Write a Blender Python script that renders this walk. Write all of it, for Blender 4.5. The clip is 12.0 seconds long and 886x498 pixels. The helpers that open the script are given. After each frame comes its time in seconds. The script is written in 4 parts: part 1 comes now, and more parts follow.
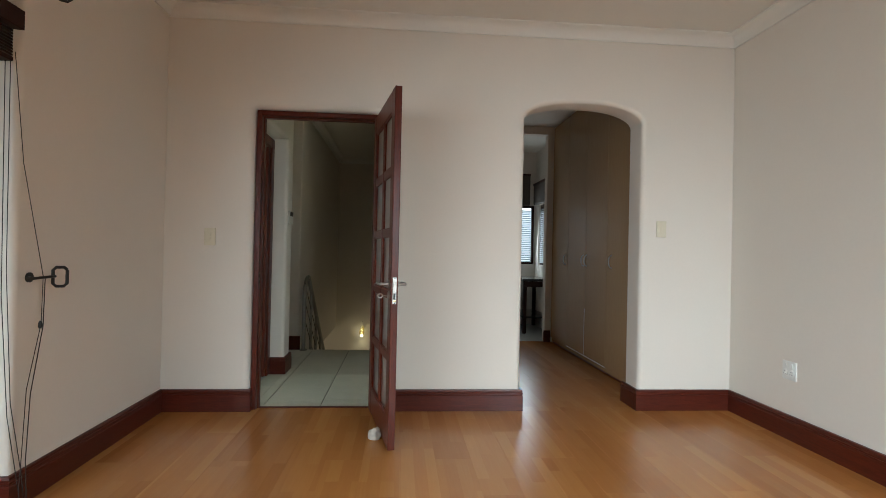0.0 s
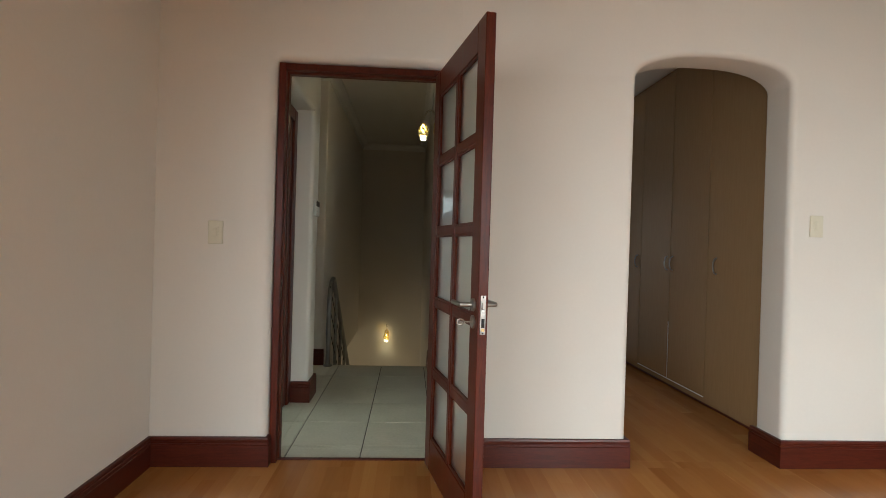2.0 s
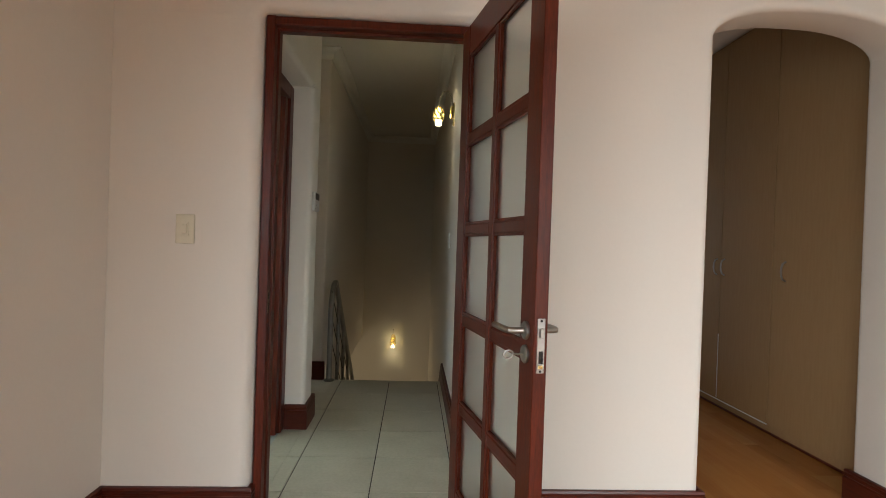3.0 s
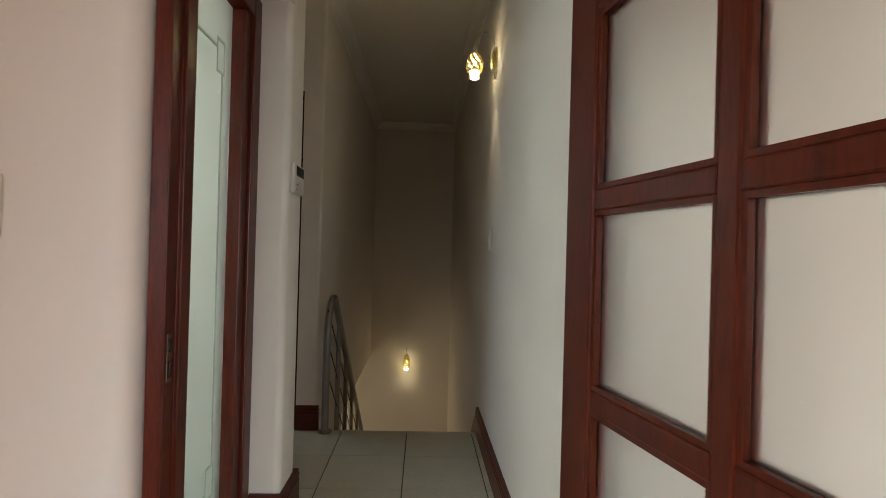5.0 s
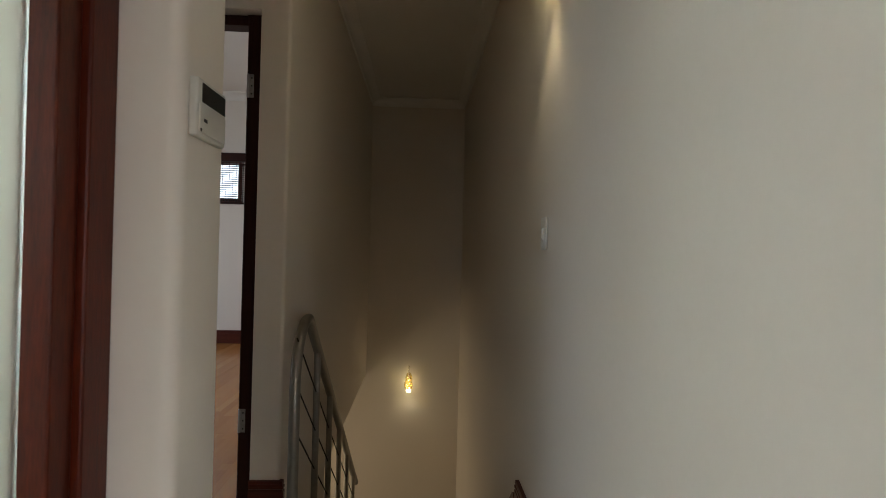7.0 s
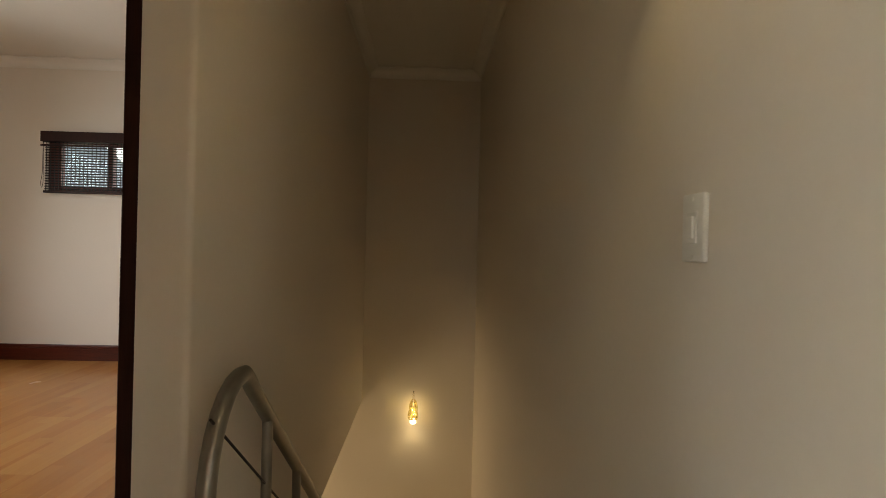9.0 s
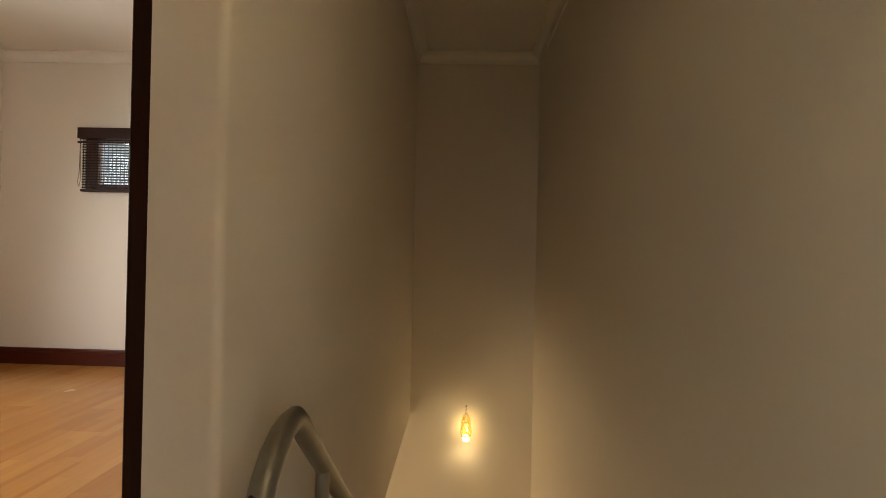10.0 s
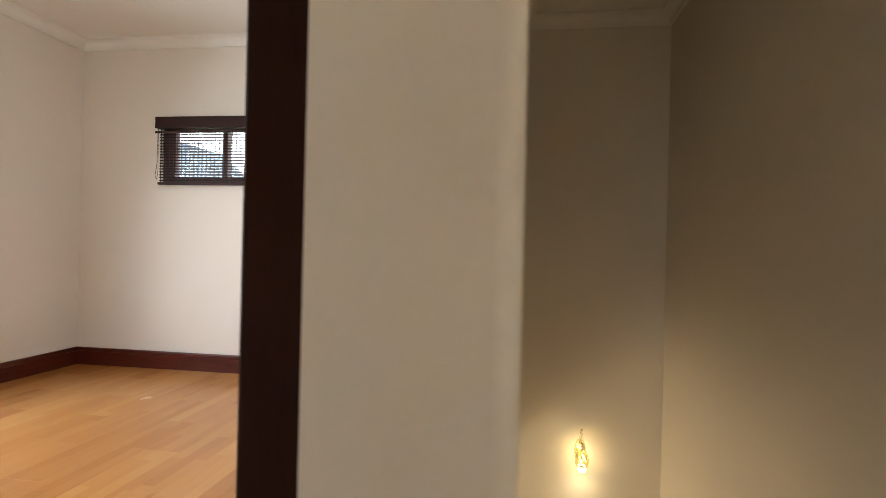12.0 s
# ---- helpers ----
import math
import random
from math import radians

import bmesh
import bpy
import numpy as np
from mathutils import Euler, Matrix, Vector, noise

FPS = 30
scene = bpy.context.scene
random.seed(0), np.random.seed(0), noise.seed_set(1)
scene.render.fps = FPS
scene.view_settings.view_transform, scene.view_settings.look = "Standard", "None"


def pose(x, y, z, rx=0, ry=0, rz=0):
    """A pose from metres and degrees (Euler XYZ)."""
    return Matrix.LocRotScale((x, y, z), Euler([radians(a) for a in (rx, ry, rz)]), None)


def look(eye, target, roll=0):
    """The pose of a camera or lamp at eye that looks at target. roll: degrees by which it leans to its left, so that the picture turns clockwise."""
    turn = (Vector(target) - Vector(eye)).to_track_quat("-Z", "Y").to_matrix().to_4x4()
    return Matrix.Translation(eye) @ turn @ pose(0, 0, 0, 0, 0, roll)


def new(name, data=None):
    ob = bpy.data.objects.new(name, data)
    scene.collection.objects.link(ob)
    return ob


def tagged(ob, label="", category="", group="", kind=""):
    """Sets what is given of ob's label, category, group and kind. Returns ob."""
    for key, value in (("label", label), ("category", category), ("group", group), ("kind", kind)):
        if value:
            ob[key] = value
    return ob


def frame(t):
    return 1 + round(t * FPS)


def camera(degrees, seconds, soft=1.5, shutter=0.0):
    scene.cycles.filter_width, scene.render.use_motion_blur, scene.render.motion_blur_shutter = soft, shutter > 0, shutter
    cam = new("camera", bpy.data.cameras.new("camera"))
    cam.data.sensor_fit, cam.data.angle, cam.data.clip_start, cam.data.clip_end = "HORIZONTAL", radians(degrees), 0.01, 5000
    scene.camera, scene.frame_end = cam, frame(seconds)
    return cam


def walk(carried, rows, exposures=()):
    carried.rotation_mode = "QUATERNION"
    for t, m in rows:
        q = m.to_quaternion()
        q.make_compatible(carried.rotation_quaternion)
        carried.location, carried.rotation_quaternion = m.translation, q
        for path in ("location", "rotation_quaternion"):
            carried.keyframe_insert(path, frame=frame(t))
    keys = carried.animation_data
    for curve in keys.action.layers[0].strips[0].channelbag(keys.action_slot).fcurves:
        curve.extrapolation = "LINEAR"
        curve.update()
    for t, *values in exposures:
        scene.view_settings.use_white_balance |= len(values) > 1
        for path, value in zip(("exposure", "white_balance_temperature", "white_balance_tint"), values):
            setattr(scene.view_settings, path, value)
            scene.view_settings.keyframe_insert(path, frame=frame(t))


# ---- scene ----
PATH = [
    (0.0, pose(0.997, -3.702, 1.113, 90.42, -1.25, -4.67)),
    (0.5, pose(0.943, -3.498, 1.125, 90.13, -1.38, -4.08)),
    (1.0, pose(0.859, -3.279, 1.128, 89.95, -1.48, -3.84)),
    (1.5, pose(0.760, -3.010, 1.147, 89.92, -1.60, -3.46)),
    (2.0, pose(0.690, -2.737, 1.151, 89.72, -1.70, -3.57)),
    (2.5, pose(0.688, -2.446, 1.170, 89.71, -1.82, -2.99)),
    (3.0, pose(0.622, -2.167, 1.159, 89.57, -1.93, -3.14)),
    (3.2, pose(0.606, -2.027, 1.154, 89.71, -1.82, -2.94)),
    (5.0, pose(0.518, -1.003, 1.126, 90.23, -1.57, -2.23)),
    (5.5, pose(0.510, -0.709, 1.127, 90.17, -1.70, -2.32)),
    (6.0, pose(0.487, -0.444, 1.135, 89.92, -1.70, -2.16)),
    (6.5, pose(0.446, -0.193, 1.126, 90.01, -1.43, -2.22)),
    (7.0, pose(0.454, 0.058, 1.127, 90.13, -1.47, -2.34)),
    (7.5, pose(0.483, 0.311, 1.134, 90.06, -1.41, -2.18)),
    (9.3, pose(0.407, 1.144, 1.150, 89.95, -1.39, -1.62)),
    (9.5, pose(0.383, 1.208, 1.147, 89.92, -1.43, -1.08)),
    (10.0, pose(0.266, 1.448, 1.138, 90.05, -1.32, 1.80)),
    (10.5, pose(0.188, 1.625, 1.132, 89.98, -1.42, 4.10)),
    (11.0, pose(0.153, 1.800, 1.112, 90.08, -1.48, 6.00)),
    (11.5, pose(0.078, 1.892, 1.104, 89.90, -1.38, 7.33)),
    (12.0, pose(-0.117, 1.994, 1.098, 89.97, -1.39, 8.10)),
]
cam = camera(80.3, 12.0, soft=0.6, shutter=0.2)
walk(cam, PATH, exposures=[(0.0, 0.02, 5850, 1), (3.0, 0.25, 6350, 7), (5.0, 0.45, 6350, 11), (6.0, 0.52, 6400, 11), (6.6, 0.36, 6450, 12), (7.5, 0.58, 6500, 12), (9.5, 1.18, 8500, 15), (10.5, 1.75, 8400, 16), (11.2, 2.05, 7800, 16), (12.0, 1.92, 7000, 13)])

# ---- light ----
world = bpy.data.worlds.new("sky")
scene.world = world
world.use_nodes = True
wn = world.node_tree
bg = wn.nodes["Background"]
sky = wn.nodes.new("ShaderNodeTexSky")
sky.sky_type = "NISHITA"
sky.sun_disc = False
sky.sun_elevation, sky.sun_rotation = radians(55), radians(60)
wn.links.new(sky.outputs["Color"], bg.inputs["Color"])
bg.inputs["Strength"].default_value = 0.15
sun = new("sun", bpy.data.lights.new("sun", "SUN"))
sun.data.energy, sun.data.angle, sun.data.color = 1.2, radians(12), (1.0, 0.95, 0.88)
sun.matrix_world = look((20, -30, 40), (0, 0, 0))


def area_light(name, eye, target, w, h, power, colour=(0.93, 0.97, 1.0)):
    ob = new(name, bpy.data.lights.new(name, "AREA"))
    ob.data.shape, ob.data.size, ob.data.size_y = "RECTANGLE", w, h
    ob.data.energy, ob.data.color = power, colour
    ob.matrix_world = look(eye, target)
    return ob


DAY = (0.91, 0.965, 1.0)
patio = area_light("patio_daylight", (-0.80, -4.0, 1.2), (2.2, -1.6, -0.9), 2.4, 2.0, 46, DAY)
# rear lamp is added, out of view, to light the north wall from behind
rear = area_light("rear_fill_light", (3.03, -5.72, 1.3), (2.4, 0, -2.6), 0.7, 1.9, 68, DAY)
patio.data.spread, rear.data.spread = radians(115), radians(100)
bedroom = area_light("bedroom_daylight", (-4.15, 3.9, 1.5), (0, 3.9, 0.2), 1.8, 1.5, 25, (0.75, 0.87, 1.0))
bedroom.data.spread = radians(145)
area_light("bathroom_daylight", (-1.80, 0.58, 1.6), (0, 0.58, 0.6), 0.95, 1.0, 22, (1.0, 0.915, 0.955))
area_light("ensuite_daylight", (2.88, 4.50, 1.45), (2.7, 2, 0.9), 0.45, 0.8, 5.5)
# no fitting here: unseen warm fill added on the landing to lift the stairwell
area_light("downstairs_fill", (-1.5, 4.6, -1.45), (0.9, 4.6, -0.75), 1.6, 0.8, 5.5, (1.0, 0.80, 0.54))


# ---- materials ----
def node_mat(name, rough=0.5, metal=0.0):
    m = bpy.data.materials.new(name)
    m.use_nodes = True
    b = m.node_tree.nodes["Principled BSDF"]
    b.inputs["Roughness"].default_value = rough
    b.inputs["Metallic"].default_value = metal
    return m, m.node_tree, b


def mapped(nt, scale=(1, 1, 1)):
    tc = nt.nodes.new("ShaderNodeTexCoord")
    mp = nt.nodes.new("ShaderNodeMapping")
    mp.inputs["Scale"].default_value = scale
    nt.links.new(tc.outputs["Object"], mp.inputs["Vector"])
    return mp.outputs["Vector"]


def noise_tex(nt, vec, scale, detail=4.0, rough=0.55, dist=0.0):
    n = nt.nodes.new("ShaderNodeTexNoise")
    n.inputs["Scale"].default_value = scale
    n.inputs["Detail"].default_value = detail
    n.inputs["Roughness"].default_value = rough
    n.inputs["Distortion"].default_value = dist
    if vec is not None:
        nt.links.new(vec, n.inputs["Vector"])
    return n.outputs["Fac"]


def ramp(nt, fac, stops):
    r = nt.nodes.new("ShaderNodeValToRGB")
    e = r.color_ramp.elements
    e[0].position, e[0].color = stops[0][0], (*stops[0][1], 1)
    e[1].position, e[1].color = stops[-1][0], (*stops[-1][1], 1)
    for pos, c in stops[1:-1]:
        k = e.new(pos)
        k.color = (*c, 1)
    nt.links.new(fac, r.inputs["Fac"])
    return r.outputs["Color"]


def mix(nt, a, b, fac, mode="MIX"):
    m = nt.nodes.new("ShaderNodeMixRGB")
    m.blend_type = mode
    for sock, val in ((m.inputs[1], a), (m.inputs[2], b), (m.inputs[0], fac)):
        if hasattr(val, "links"):
            nt.links.new(val, sock)
        elif isinstance(val, tuple):
            sock.default_value = (*val, 1)
        else:
            sock.default_value = val
    return m.outputs[0]


def bump(nt, bsdf, height, strength, distance=0.01):
    b = nt.nodes.new("ShaderNodeBump")
    b.inputs["Strength"].default_value = strength
    b.inputs["Distance"].default_value = distance
    nt.links.new(height, b.inputs["Height"])
    nt.links.new(b.outputs["Normal"], bsdf.inputs["Normal"])


def to_range(nt, fac, lo, hi):
    r = nt.nodes.new("ShaderNodeMapRange")
    r.inputs["To Min"].default_value, r.inputs["To Max"].default_value = lo, hi
    nt.links.new(fac, r.inputs["Value"])
    return r.outputs["Result"]


def plaster(name, base, rough=0.75):
    m, nt, b = node_mat(name, rough)
    vec = mapped(nt)
    big = noise_tex(nt, vec, 1.1, 3)
    fine = noise_tex(nt, vec, 55, 5)
    lo = tuple(c * 0.955 for c in base)
    nt.links.new(mix(nt, ramp(nt, big, [(0.3, lo), (0.7, base)]), ramp(nt, fine, [(0.3, lo), (0.7, base)]), 0.35), b.inputs["Base Color"])
    mid = noise_tex(nt, vec, 7, 3)
    bump(nt, b, mix(nt, fine, mid, 0.6), 0.16, 0.004)
    return m


def wood(name, dark, light, scale=(14, 14, 1.2), rough=0.32, coat=0.25, spec=0.5):
    m, nt, b = node_mat(name, rough)
    b.inputs["Specular IOR Level"].default_value = spec
    vec = mapped(nt, scale)
    grain = noise_tex(nt, vec, 3.0, 6, 0.6, 1.2)
    pores = noise_tex(nt, mapped(nt, tuple(6 * s for s in scale)), 4.0, 3)
    col = ramp(nt, grain, [(0.25, dark), (0.75, light)])
    col = mix(nt, col, ramp(nt, pores, [(0.35, dark), (0.6, light)]), 0.3)
    nt.links.new(col, b.inputs["Base Color"])
    nt.links.new(to_range(nt, grain, rough - 0.06, rough + 0.12), b.inputs["Roughness"])
    b.inputs["Coat Weight"].default_value = coat
    b.inputs["Coat Roughness"].default_value = 0.22
    bump(nt, b, pores, 0.08, 0.002)
    return m


def laminate():
    m, nt, b = node_mat("beech_laminate", 0.3)
    info = nt.nodes.new("ShaderNodeObjectInfo")
    geo = nt.nodes.new("ShaderNodeNewGeometry")
    off = nt.nodes.new("ShaderNodeVectorMath")
    off.operation = "MULTIPLY_ADD"
    nt.links.new(info.outputs["Random"], off.inputs[0])
    off.inputs[1].default_value = (7.3, 19.1, 3.7)
    nt.links.new(geo.outputs["Position"], off.inputs[2])
    mp = nt.nodes.new("ShaderNodeMapping")
    mp.inputs["Scale"].default_value = (22, 1.3, 1)
    nt.links.new(off.outputs[0], mp.inputs["Vector"])
    grain = noise_tex(nt, mp.outputs["Vector"], 2.2, 6, 0.6, 0.8)
    strip = nt.nodes.new("ShaderNodeTexBrick")
    for key, val in (("Scale", 1.0), ("Mortar Size", 0.0), ("Brick Width", 0.62), ("Row Height", 0.0647), ("Bias", 0.0)):
        strip.inputs[key].default_value = val
    strip.inputs["Color1"].default_value, strip.inputs["Color2"].default_value = (0.24, 0.24, 0.24, 1), (0.76, 0.76, 0.76, 1)
    sw = nt.nodes.new("ShaderNodeMapping")
    sw.inputs["Rotation"].default_value = (0, 0, radians(90))
    nt.links.new(off.outputs[0], sw.inputs["Vector"])
    nt.links.new(sw.outputs["Vector"], strip.inputs["Vector"])
    tone = mix(nt, strip.outputs["Color"], grain, 0.35)
    tone = mix(nt, tone, info.outputs["Random"], 0.30)
    col = ramp(nt, tone, [(0.2, (0.335, 0.126, 0.031)), (0.5, (0.420, 0.174, 0.046)), (0.8, (0.500, 0.230, 0.068))])
    nt.links.new(col, b.inputs["Base Color"])
    smear = noise_tex(nt, geo.outputs["Position"], 1.6, 3)
    nt.links.new(to_range(nt, smear, 0.20, 0.30), b.inputs["Roughness"])
    b.inputs["Specular IOR Level"].default_value = 0.5
    bump(nt, b, grain, 0.03, 0.001)
    return m


def tile_mat():
    m, nt, b = node_mat("glazed_floor_tile", 0.3)
    info = nt.nodes.new("ShaderNodeObjectInfo")
    geo = nt.nodes.new("ShaderNodeNewGeometry")
    n1 = noise_tex(nt, geo.outputs["Position"], 6, 5)
    n2 = noise_tex(nt, geo.outputs["Position"], 60, 3)
    col = ramp(nt, n1, [(0.3, (0.53, 0.51, 0.405)), (0.7, (0.64, 0.615, 0.50))])
    col = mix(nt, col, ramp(nt, n2, [(0.35, (0.48, 0.455, 0.36)), (0.6, (0.64, 0.61, 0.51))]), 0.3)
    col = mix(nt, col, ramp(nt, info.outputs["Random"], [(0.0, (0.88, 0.88, 0.88)), (1.0, (1.0, 1.0, 1.0))]), 1.0, "MULTIPLY")
    nt.links.new(col, b.inputs["Base Color"])
    nt.links.new(to_range(nt, n1, 0.24, 0.4), b.inputs["Roughness"])
    bump(nt, b, n2, 0.04, 0.001)
    return m


def plain(name, col, rough=0.5, metal=0.0, wear=0.12, scale=30):
    m, nt, b = node_mat(name, rough, metal)
    n = noise_tex(nt, mapped(nt), scale, 4)
    lo = tuple(c * (1 - wear) for c in col)
    nt.links.new(ramp(nt, n, [(0.3, lo), (0.7, col)]), b.inputs["Base Color"])
    nt.links.new(to_range(nt, n, max(0.02, rough - 0.05), rough + 0.08), b.inputs["Roughness"])
    return m


def glass(name, col, rough=0.0, coat=0.0, ior=1.45):
    m, nt, b = node_mat(name, rough)
    b.inputs["Base Color"].default_value = (*col, 1)
    b.inputs["Transmission Weight"].default_value = 1.0
    b.inputs["IOR"].default_value = ior
    b.inputs["Coat Weight"].default_value = coat
    b.inputs["Coat Roughness"].default_value = 0.02
    return m


def glow(name, col, strength):
    m, nt, b = node_mat(name, 0.4)
    b.inputs["Base Color"].default_value = (*col, 1)
    b.inputs["Emission Color"].default_value = (*col, 1)
    b.inputs["Emission Strength"].default_value = strength
    return m


M_WALL = plaster("cream_plaster", (0.760, 0.70, 0.625))
M_CEIL = plaster("ceiling_paint", (0.78, 0.75, 0.69))
M_CORN = plaster("cornice_paint", (0.80, 0.775, 0.72), 0.6)
M_MAHO = wood("mahogany_varnish", (0.038, 0.0048, 0.0018), (0.125, 0.0185, 0.0055), (14, 14, 1.2), 0.34, 0.05, 0.24)
M_SKIRT = wood("mahogany_skirting", (0.044, 0.0062, 0.0030), (0.110, 0.0180, 0.0076), (1.2, 1.2, 14), 0.34, 0.05, 0.3)
M_DARK = wood("dark_stained_frame", (0.017, 0.004, 0.002), (0.036, 0.0085, 0.005), (14, 14, 1.2), 0.45, 0.0, 0.18)
M_FLOOR = laminate()
M_TILE = tile_mat()
M_GROUT = plain("dark_grout", (0.09, 0.08, 0.065), 0.9)
M_SUB = plain("floor_joint", (0.10, 0.05, 0.02), 0.8)
M_CUP, cup_nt, cup_b = node_mat("taupe_cupboard_laminate", 0.27)
cup_n = noise_tex(cup_nt, mapped(cup_nt, (1, 1, 0.1)), 60, 3)
cup_nt.links.new(ramp(cup_nt, cup_n, [(0.3, (0.345, 0.212, 0.100)), (0.7, (0.372, 0.230, 0.110))]), cup_b.inputs["Base Color"])
M_STEEL = plain("brushed_steel", (0.40, 0.38, 0.35), 0.34, 1.0, 0.15, 60)
M_CHROME = plain("bright_chrome", (0.50, 0.49, 0.47), 0.36, 1.0, 0.05, 40)
M_RAIL = plain("silver_painted_tube", (0.33, 0.32, 0.29), 0.38, 0.85, 0.15, 25)
M_BRASS = plain("polished_brass", (0.80, 0.68, 0.35), 0.22, 1.0, 0.1, 40)
M_IRON = plain("black_iron", (0.018, 0.016, 0.014), 0.5, 0.4, 0.2, 60)
M_CORD = plain("dark_cord", (0.025, 0.02, 0.018), 0.8)
M_PLAST = plain("ivory_plastic", (0.70, 0.645, 0.50), 0.5, 0.0, 0.04)
M_WPLAST = plain("white_plastic", (0.74, 0.73, 0.69), 0.5, 0.0, 0.04)
M_AGED = plain("aged_white_plastic", (0.60, 0.575, 0.52), 0.5, 0.0, 0.06)
M_LCD = plain("dark_display", (0.012, 0.014, 0.014), 0.15)
M_STONE = plain("pale_quartz_stone", (0.62, 0.55, 0.47), 0.6, 0.0, 0.35, 18)
M_FROST = glass("frosted_door_glass", (0.92, 0.98, 0.94), 0.32, 1.0)
M_GREEN = glass("green_frosted_glass", (0.77, 0.94, 0.85), 0.55, 0.3)
M_ETCH = plain("etched_line", (0.55, 0.66, 0.58), 0.6)
M_CLEAR = glass("clear_glass", (0.95, 0.98, 0.97), 0.0, 0.0)
M_CRYS = glass("clear_twisted_glass", (0.96, 0.93, 0.86), 0.03, 0.3, 1.5)
M_BULB = glow("warm_bulb", (1.0, 0.88, 0.58), 3.5)
M_BRONZE = plain("worn_bronze", (0.20, 0.13, 0.08), 0.42, 0.8, 0.4, 60)
M_SKYGLOW = glow("bright_sky", (0.88, 0.94, 1.0), 1.9)
M_GRANITE = plain("polished_dark_granite", (0.035, 0.035, 0.037), 0.12, 0.0, 0.5, 90)
M_TILEW = plain("white_wall_tile", (0.66, 0.69, 0.68), 0.2, 0.0, 0.05)
M_GRASS = plain("lawn", (0.06, 0.09, 0.03), 0.9, 0.0, 0.4, 3)
M_ROOF = plain("slate_roof_tile", (0.10, 0.14, 0.17), 0.7, 0.0, 0.3, 6)
M_BLIND = wood("dark_blind_slat", (0.010, 0.0035, 0.0025), (0.026, 0.009, 0.006), (1.2, 14, 14), 0.45, 0.0, 0.15)
M_BLINDF = plain("brown_blind_fabric", (0.075, 0.055, 0.042), 0.85, 0.0, 0.25, 40)
M_WBLIND = plain("white_shutter_paint", (0.62, 0.66, 0.68), 0.45)


# ---- mesh tools ----
def box(bm, x0, x1, y0, y1, z0, z1):
    vs = [bm.verts.new((x, y, z)) for x in (x0, x1) for y in (y0, y1) for z in (z0, z1)]
    for f in ((0, 1, 3, 2), (4, 6, 7, 5), (0, 4, 5, 1), (2, 3, 7, 6), (0, 2, 6, 4), (1, 5, 7, 3)):
        bm.faces.new([vs[i] for i in f])
    return vs


def bevelled(bm, width, segments=2):
    bmesh.ops.remove_doubles(bm, verts=bm.verts, dist=1e-5)
    bmesh.ops.bevel(bm, geom=list(bm.edges), offset=width, segments=segments, affect="EDGES", profile=0.5, clamp_overlap=True)
    return bm


def bbox(x0, x1, y0, y1, z0, z1, width=0.003, segments=2):
    bm = bmesh.new()
    box(bm, x0, x1, y0, y1, z0, z1)
    return bevelled(bm, width, segments) if width else bm


def prism(bm, poly, axis, a, b):
    """Extrude a closed outline along an axis: its points are the other two coordinates in order."""
    def at(p, s):
        q = list(p)
        q.insert("xyz".index(axis), s)
        return q
    lo = [bm.verts.new(at(p, a)) for p in poly]
    hi = [bm.verts.new(at(p, b)) for p in poly]
    n = len(poly)
    for i in range(n):
        bm.faces.new((lo[i], lo[(i + 1) % n], hi[(i + 1) % n], hi[i]))
    bm.faces.new(lo)
    bm.faces.new(hi[::-1])


def loft(bm, rings, cap=True):
    rows = [[bm.verts.new(p) for p in r] for r in rings]
    n = len(rows[0])
    for a, b in zip(rows, rows[1:]):
        for i in range(n):
            bm.faces.new((a[i], a[(i + 1) % n], b[(i + 1) % n], b[i]))
    if cap:
        bm.faces.new(rows[0][::-1])
        bm.faces.new(rows[-1])


def tube(bm, pts, radius, sides=10):
    """A round bar along points; the radius may be one per point."""
    pts = [Vector(p) for p in pts]
    rad = radius if isinstance(radius, (list, tuple)) else [radius] * len(pts)
    rings, ref = [], None
    for i, p in enumerate(pts):
        d = (pts[min(i + 1, len(pts) - 1)] - pts[max(i - 1, 0)]).normalized()
        if ref is None:
            ref = d.orthogonal().normalized()
        ref = (ref - d * ref.dot(d)).normalized()
        side = d.cross(ref)
        rings.append([p + rad[i] * (math.cos(k * math.tau / sides) * ref + math.sin(k * math.tau / sides) * side) for k in range(sides)])
    loft(bm, rings)


def lathe(bm, outline, sides=16, centre=(0, 0, 0)):
    c = Vector(centre)
    loft(bm, [[c + Vector((r * math.cos(k * math.tau / sides), r * math.sin(k * math.tau / sides), z)) for k in range(sides)] for r, z in outline])


def finish(name, bm, material, smooth=False):
    bmesh.ops.recalc_face_normals(bm, faces=bm.faces)
    me = bpy.data.meshes.new(name)
    bm.to_mesh(me)
    bm.free()
    if smooth:
        for p in me.polygons:
            p.use_smooth = True
        me.set_sharp_from_angle(angle=radians(35))
    me.materials.append(material)
    return new(name, me)


def part(name, bm, material, parent, label="", smooth=False):
    ob = finish(name, bm, material, smooth)
    ob.parent = parent
    if label:
        ob["label"] = label
    return ob


def thing(name, label, category, at=(0, 0, 0), rz=0, group="", kind=""):
    ob = new(name)
    ob.matrix_world = pose(*at, 0, 0, rz)
    ob.empty_display_size = 0.1
    return tagged(ob, label, category, group, kind)


def setting(name, bm, material, label, smooth=False):
    return tagged(finish(name, bm, material, smooth), label, name.split("_")[0], kind="structure")


def arc(cx, cy, r, a0, a1, n=5):
    return [(cx + r * math.cos(radians(a0 + (a1 - a0) * i / n)), cy + r * math.sin(radians(a0 + (a1 - a0) * i / n))) for i in range(n + 1)]


